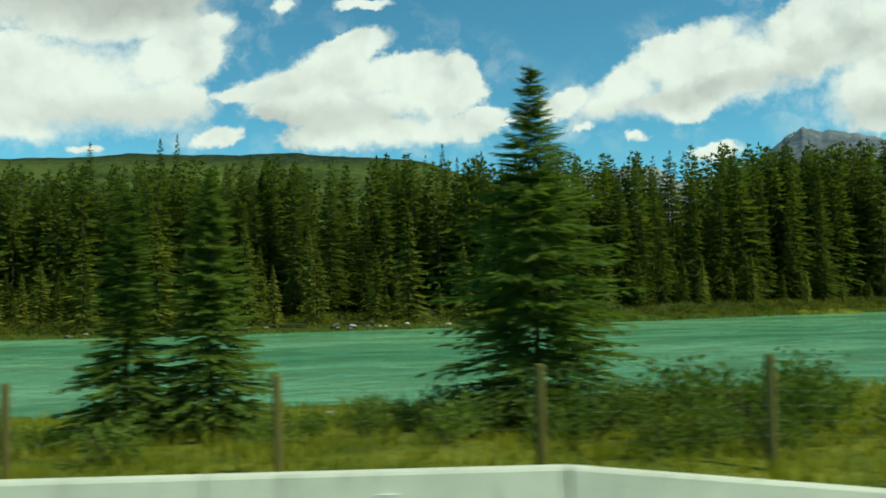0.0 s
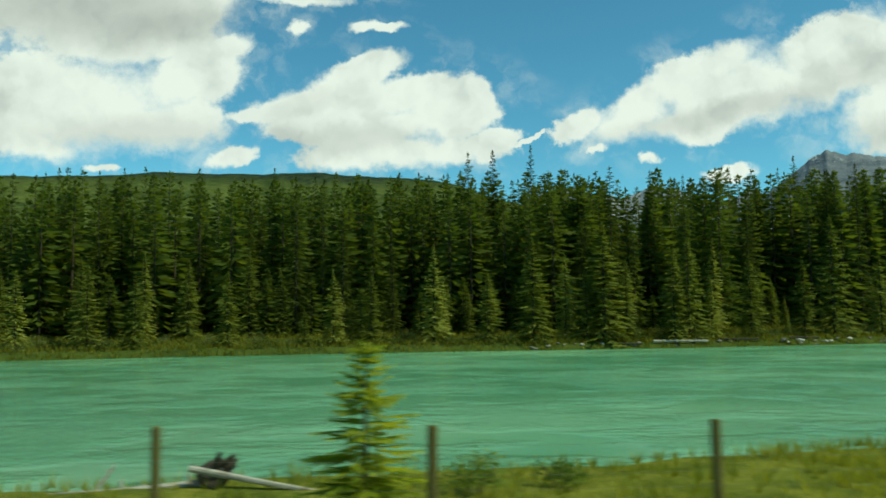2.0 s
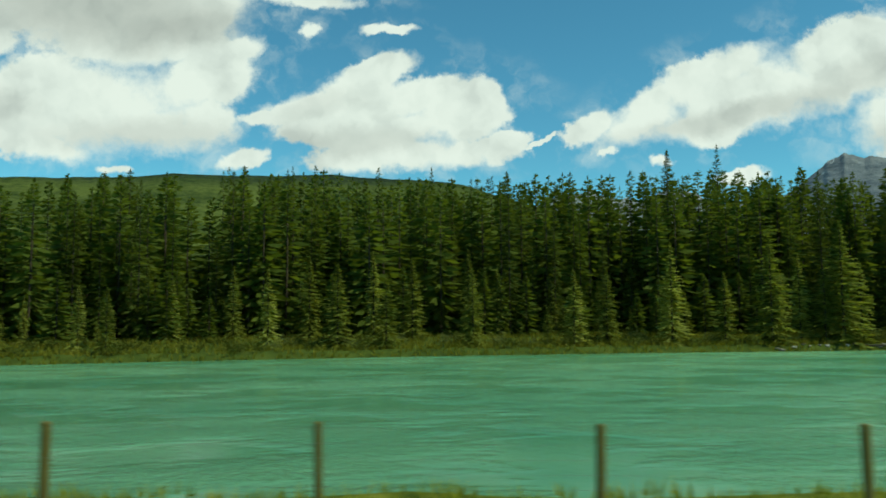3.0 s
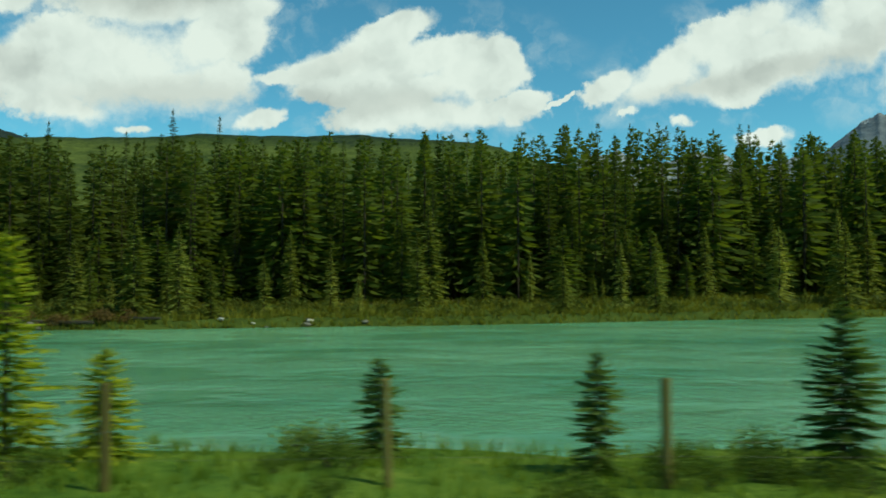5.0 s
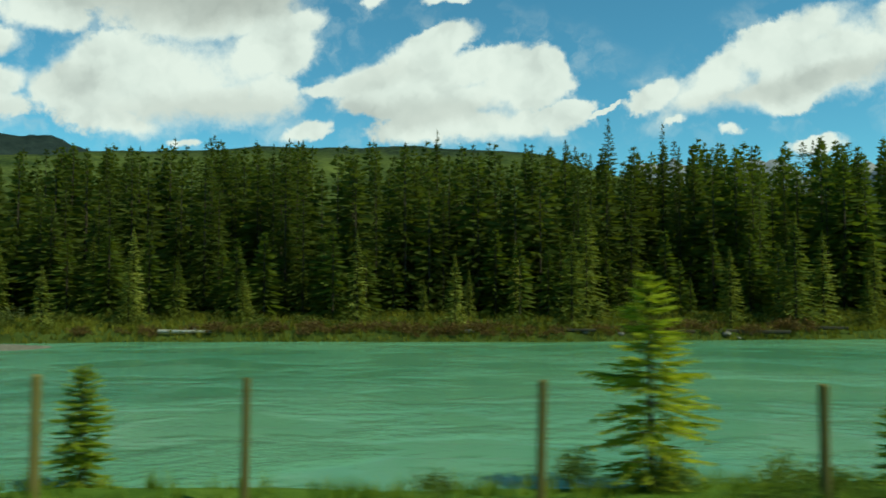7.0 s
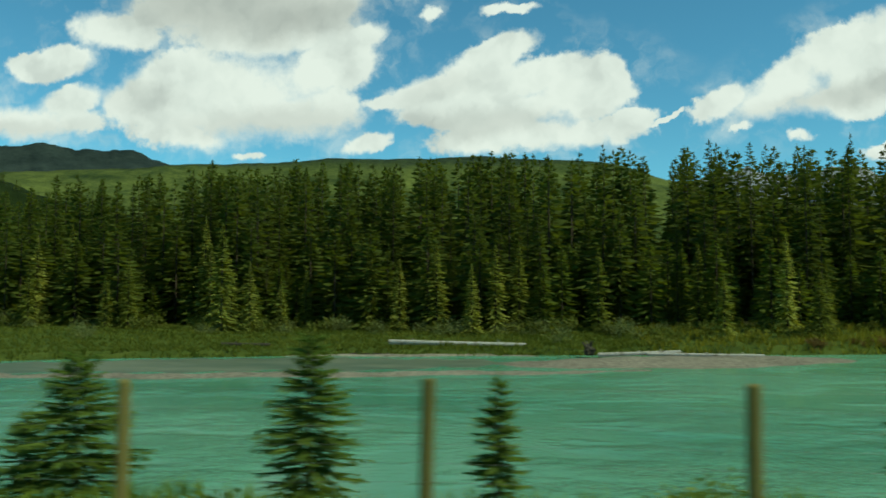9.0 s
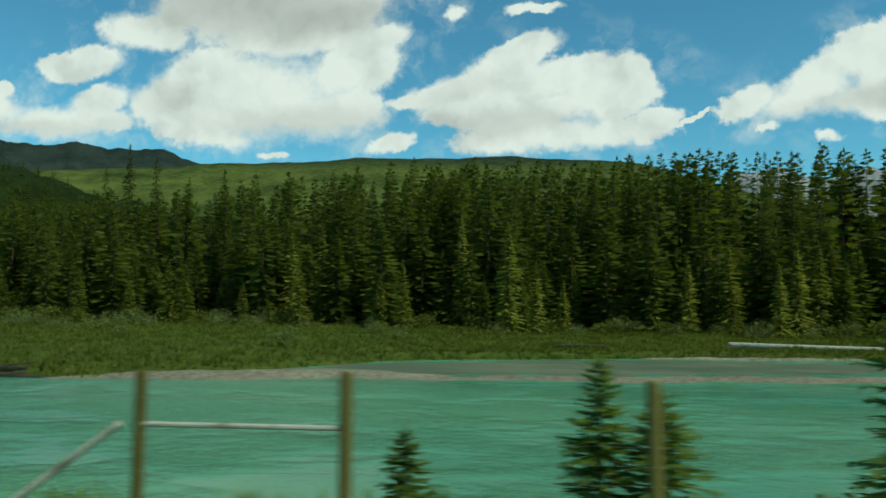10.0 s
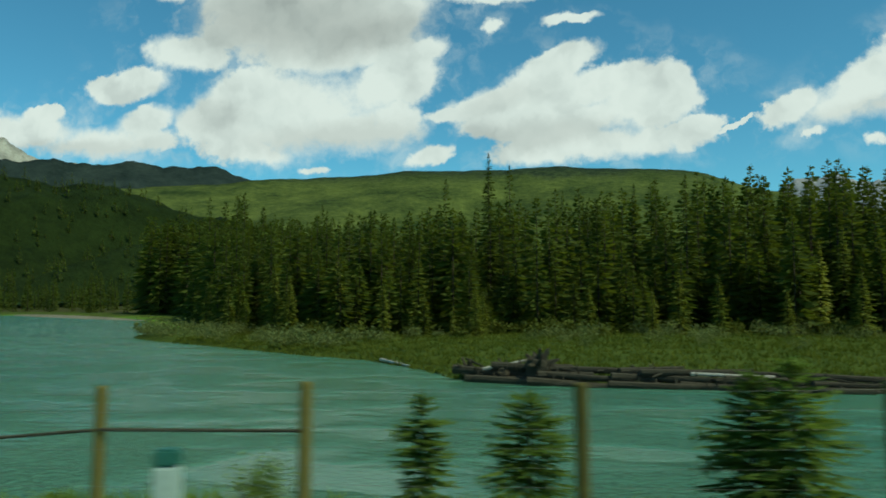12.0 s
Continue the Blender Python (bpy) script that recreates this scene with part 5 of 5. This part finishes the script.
def fence(posts, off, top, label, radius, seed):
    thing = tagged(new("wire_fence"), label, "fence")
    g = random.Random(seed)
    tops = []
    for i, x in enumerate(posts):
        y = float(ROAD_Y(x)) + off
        z = on(x, y)
        zt = float(top(x)) + g.uniform(-0.04, 0.04)
        ob = part("post", post_mesh(zt - z, radius * g.uniform(0.88, 1.12), i), POSTWOOD, thing)
        ob.matrix_basis = pose(x, y, z, g.uniform(-1.2, 1.2), g.uniform(-1.2, 1.2), g.uniform(0, 360))
        tops.append(Vector((x, y - radius, zt)))
    for k, drop in enumerate((0.10, 0.35, 0.60, 0.85, 1.10, 1.35)):
        bm = bmesh.new()
        for a, b in zip(tops, tops[1:]):
            d = Vector((0, 0, -drop))
            mid = (a + b) / 2 + d + Vector((0, 0, -0.015))
            rod(bm, a + d, mid, 0.0016, 4)
            rod(bm, mid, b + d, 0.0016, 4)
        part("wire", bm, WIRE, thing)
    return thing


fence_a = fence(POSTS_A, 13.5, TOP_A, "long wire fence with weathered round wooden posts", 0.085, 1)
fence_b = fence(POSTS_B, 10.4, TOP_B, "long wire fence with brown wooden posts and braces", 0.09, 2)


def pole(name, a, b, r, parent, mat=POSTWOOD, label=""):
    bm = bmesh.new()
    rod(bm, a, b, r, 10)
    return part(name, bm, mat, parent, label)


ya, yb = float(ROAD_Y(-191.7)) + 13.5, float(ROAD_Y(-191.5)) + 10.4
pole("top_rail", (-191.95, ya + 0.2, 1.22), (-191.6, yb - 0.25, 1.27), 0.09, fence_b, DRIFT, "pale peeled log rail laid across two posts")
pole("diagonal_brace", (-191.82, ya - 0.08, -0.10), (-189.95, ya - 0.1, -1.52), 0.055, fence_a, DRIFT, "pale diagonal brace pole")
pole("brace_rail", (-194.62, yb, 0.40), (-191.7, yb, 0.37), 0.04, fence_b, DRIFT, "pale horizontal brace pole")
pole("brace_rail", (-252.66, float(ROAD_Y(-252.66)) + 10.4, 0.33), (-249.76, float(ROAD_Y(-249.76)) + 10.4, 0.33), 0.04, fence_b, DRIFT, "pale horizontal brace pole")
pole("diagonal_brace", (-252.9, float(ROAD_Y(-252.8)) + 10.35, 0.34), (-255.0, float(ROAD_Y(-255.0)) + 10.3, -1.22), 0.05, fence_b, DRIFT, "pale diagonal brace pole")
pole("brace_rail", (-300.9, float(ROAD_Y(-300.96)) + 10.35, 0.17), (-298.1, float(ROAD_Y(-298.08)) + 10.35, 0.18), 0.024, fence_b, DARKWOOD, "thin dark horizontal brace pole")
pole("brace_rail", (-303.4, float(ROAD_Y(-303.4)) + 10.35, -0.05), (-301.0, float(ROAD_Y(-301.0)) + 10.35, 0.16), 0.024, fence_b, DARKWOOD, "thin dark slanting brace pole")
bm = bmesh.new()
bmesh.ops.create_grid(bm, x_segments=4, y_segments=3, size=0.5, matrix=Matrix.Diagonal((0.25, 0.22, 1, 1)))
for v in bm.verts:
    v.co = Vector((v.co.x, 0.03 * math.sin(v.co.x * 22), v.co.y))
bmesh.ops.solidify(bm, geom=bm.faces[:], thickness=0.004)
flag = part("flagging_tape", bm, ORANGE)
flag.matrix_basis = pose(-191.6, yb - 0.11, 0.18)
tagged(flag, "orange flagging tape tied to a wooden fence post", "tape")


# ---- road furniture ----
def barrier_length(x0, x1, taper0=False):
    """A concrete road barrier between two places on the road's edge, with battered sides and a rounded top."""
    prof = ((-0.30, 0.0), (-0.30, 0.08), (-0.17, 0.33), (-0.095, 0.78), (-0.075, 0.81), (0.075, 0.81), (0.095, 0.78), (0.17, 0.33), (0.30, 0.08), (0.30, 0.0))
    bm = bmesh.new()
    rings = []
    n = 6
    for k in range(n + 1):
        x = x0 + (x1 - x0) * k / n
        h = 1.0 if not taper0 else 1.0 - 0.55 * k / n
        fl = 0.0 if not taper0 else 0.10 * k / n
        y = BARRIER_Y + 0.03 * (KINK - x) - fl * 3
        z = on(x, y) - 0.02
        base = BARRIER_TOP - 0.81
        rings.append([bm.verts.new((x, y + a, (max(base + b * h, z) if b > 0.05 else z))) for a, b in prof])
    m = len(prof)
    for a, b in zip(rings, rings[1:]):
        for s in range(m):
            bm.faces.new((a[s], a[(s + 1) % m], b[(s + 1) % m], b[s]))
    bm.faces.new(rings[0])
    bm.faces.new(rings[-1][::-1])
    bmesh.ops.recalc_face_normals(bm, faces=bm.faces[:])
    ob = new("concrete_barrier")
    part("barrier_body", bm, CONCRETE, ob)
    bm = bmesh.new()
    xm = (x0 + x1) / 2
    bmesh.ops.create_cube(bm, size=1.0, matrix=Matrix.Translation((xm, BARRIER_Y + 0.03 * (KINK - xm) - 0.145, BARRIER_TOP - 0.24)) @ Matrix.Diagonal((0.20, 0.03, 0.055, 1)))
    bmesh.ops.bevel(bm, geom=bm.edges[:], offset=0.006, segments=1, affect="EDGES")
    if not taper0:
        part("reflector", bm, PAINT, ob, "small white reflector plate")
    return tagged(ob, "pale concrete road barrier with sloping end" if taper0 else "pale concrete road barrier on the road shoulder", "barrier", "concrete barriers at the road")


BARRIER_Y, BARRIER_TOP = 8.3, 0.84
KINK = 1.8
barrier_length(KINK + 0.0, KINK + 5.0, True)
for k in range(9):
    barrier_length(KINK - 0.01 - 3.9 * (k + 1), KINK - 0.03 - 3.9 * k)

marker = tagged(new("marker_post"), "tall yellow plastic snow marker post with grey cap", "road marker")
mx, mt = -60.3, 2.52
my = float(ROAD_Y(mx)) + 2.3
bm = bmesh.new()
rod(bm, (0, 0, 0), (0, 0, mt - float(ROAD_Z(mx)) - 0.05), 0.045, 14)
part("pole", bm, YELLOW, marker)
bm = bmesh.new()
rod(bm, (0, 0, mt - float(ROAD_Z(mx)) - 0.06), (0, 0, mt - float(ROAD_Z(mx))), 0.052, 14)
part("cap", bm, GREYCAP, marker, "grey cap")
marker.matrix_basis = pose(mx, my, float(ROAD_Z(mx)) + 0.02)

pedestal = tagged(new("utility_pedestal"), "white plastic utility pedestal with dark green cap", "utility box")
bm = bmesh.new()
bmesh.ops.create_cube(bm, size=1.0, matrix=Matrix.Translation((0, 0, 0.62)) @ Matrix.Diagonal((0.24, 0.20, 1.4, 1)))
bmesh.ops.bevel(bm, geom=bm.edges[:], offset=0.02, segments=2, affect="EDGES")
part("housing", bm, plain("weathered_white_plastic", (0.42, 0.50, 0.46), 0.6), pedestal)
bm = bmesh.new()
bmesh.ops.create_cube(bm, size=1.0, matrix=Matrix.Translation((0, 0, 1.41)) @ Matrix.Diagonal((0.23, 0.19, 0.17, 1)))
bmesh.ops.bevel(bm, geom=bm.edges[:], offset=0.025, segments=2, affect="EDGES")
part("cap", bm, plain("green_plastic", (0.03, 0.13, 0.10), 0.5), pedestal, "dark green cap")
pedestal.matrix_basis = pose(-298.3, 6.9, on(-298.3, 6.9), 0, 0, 12)
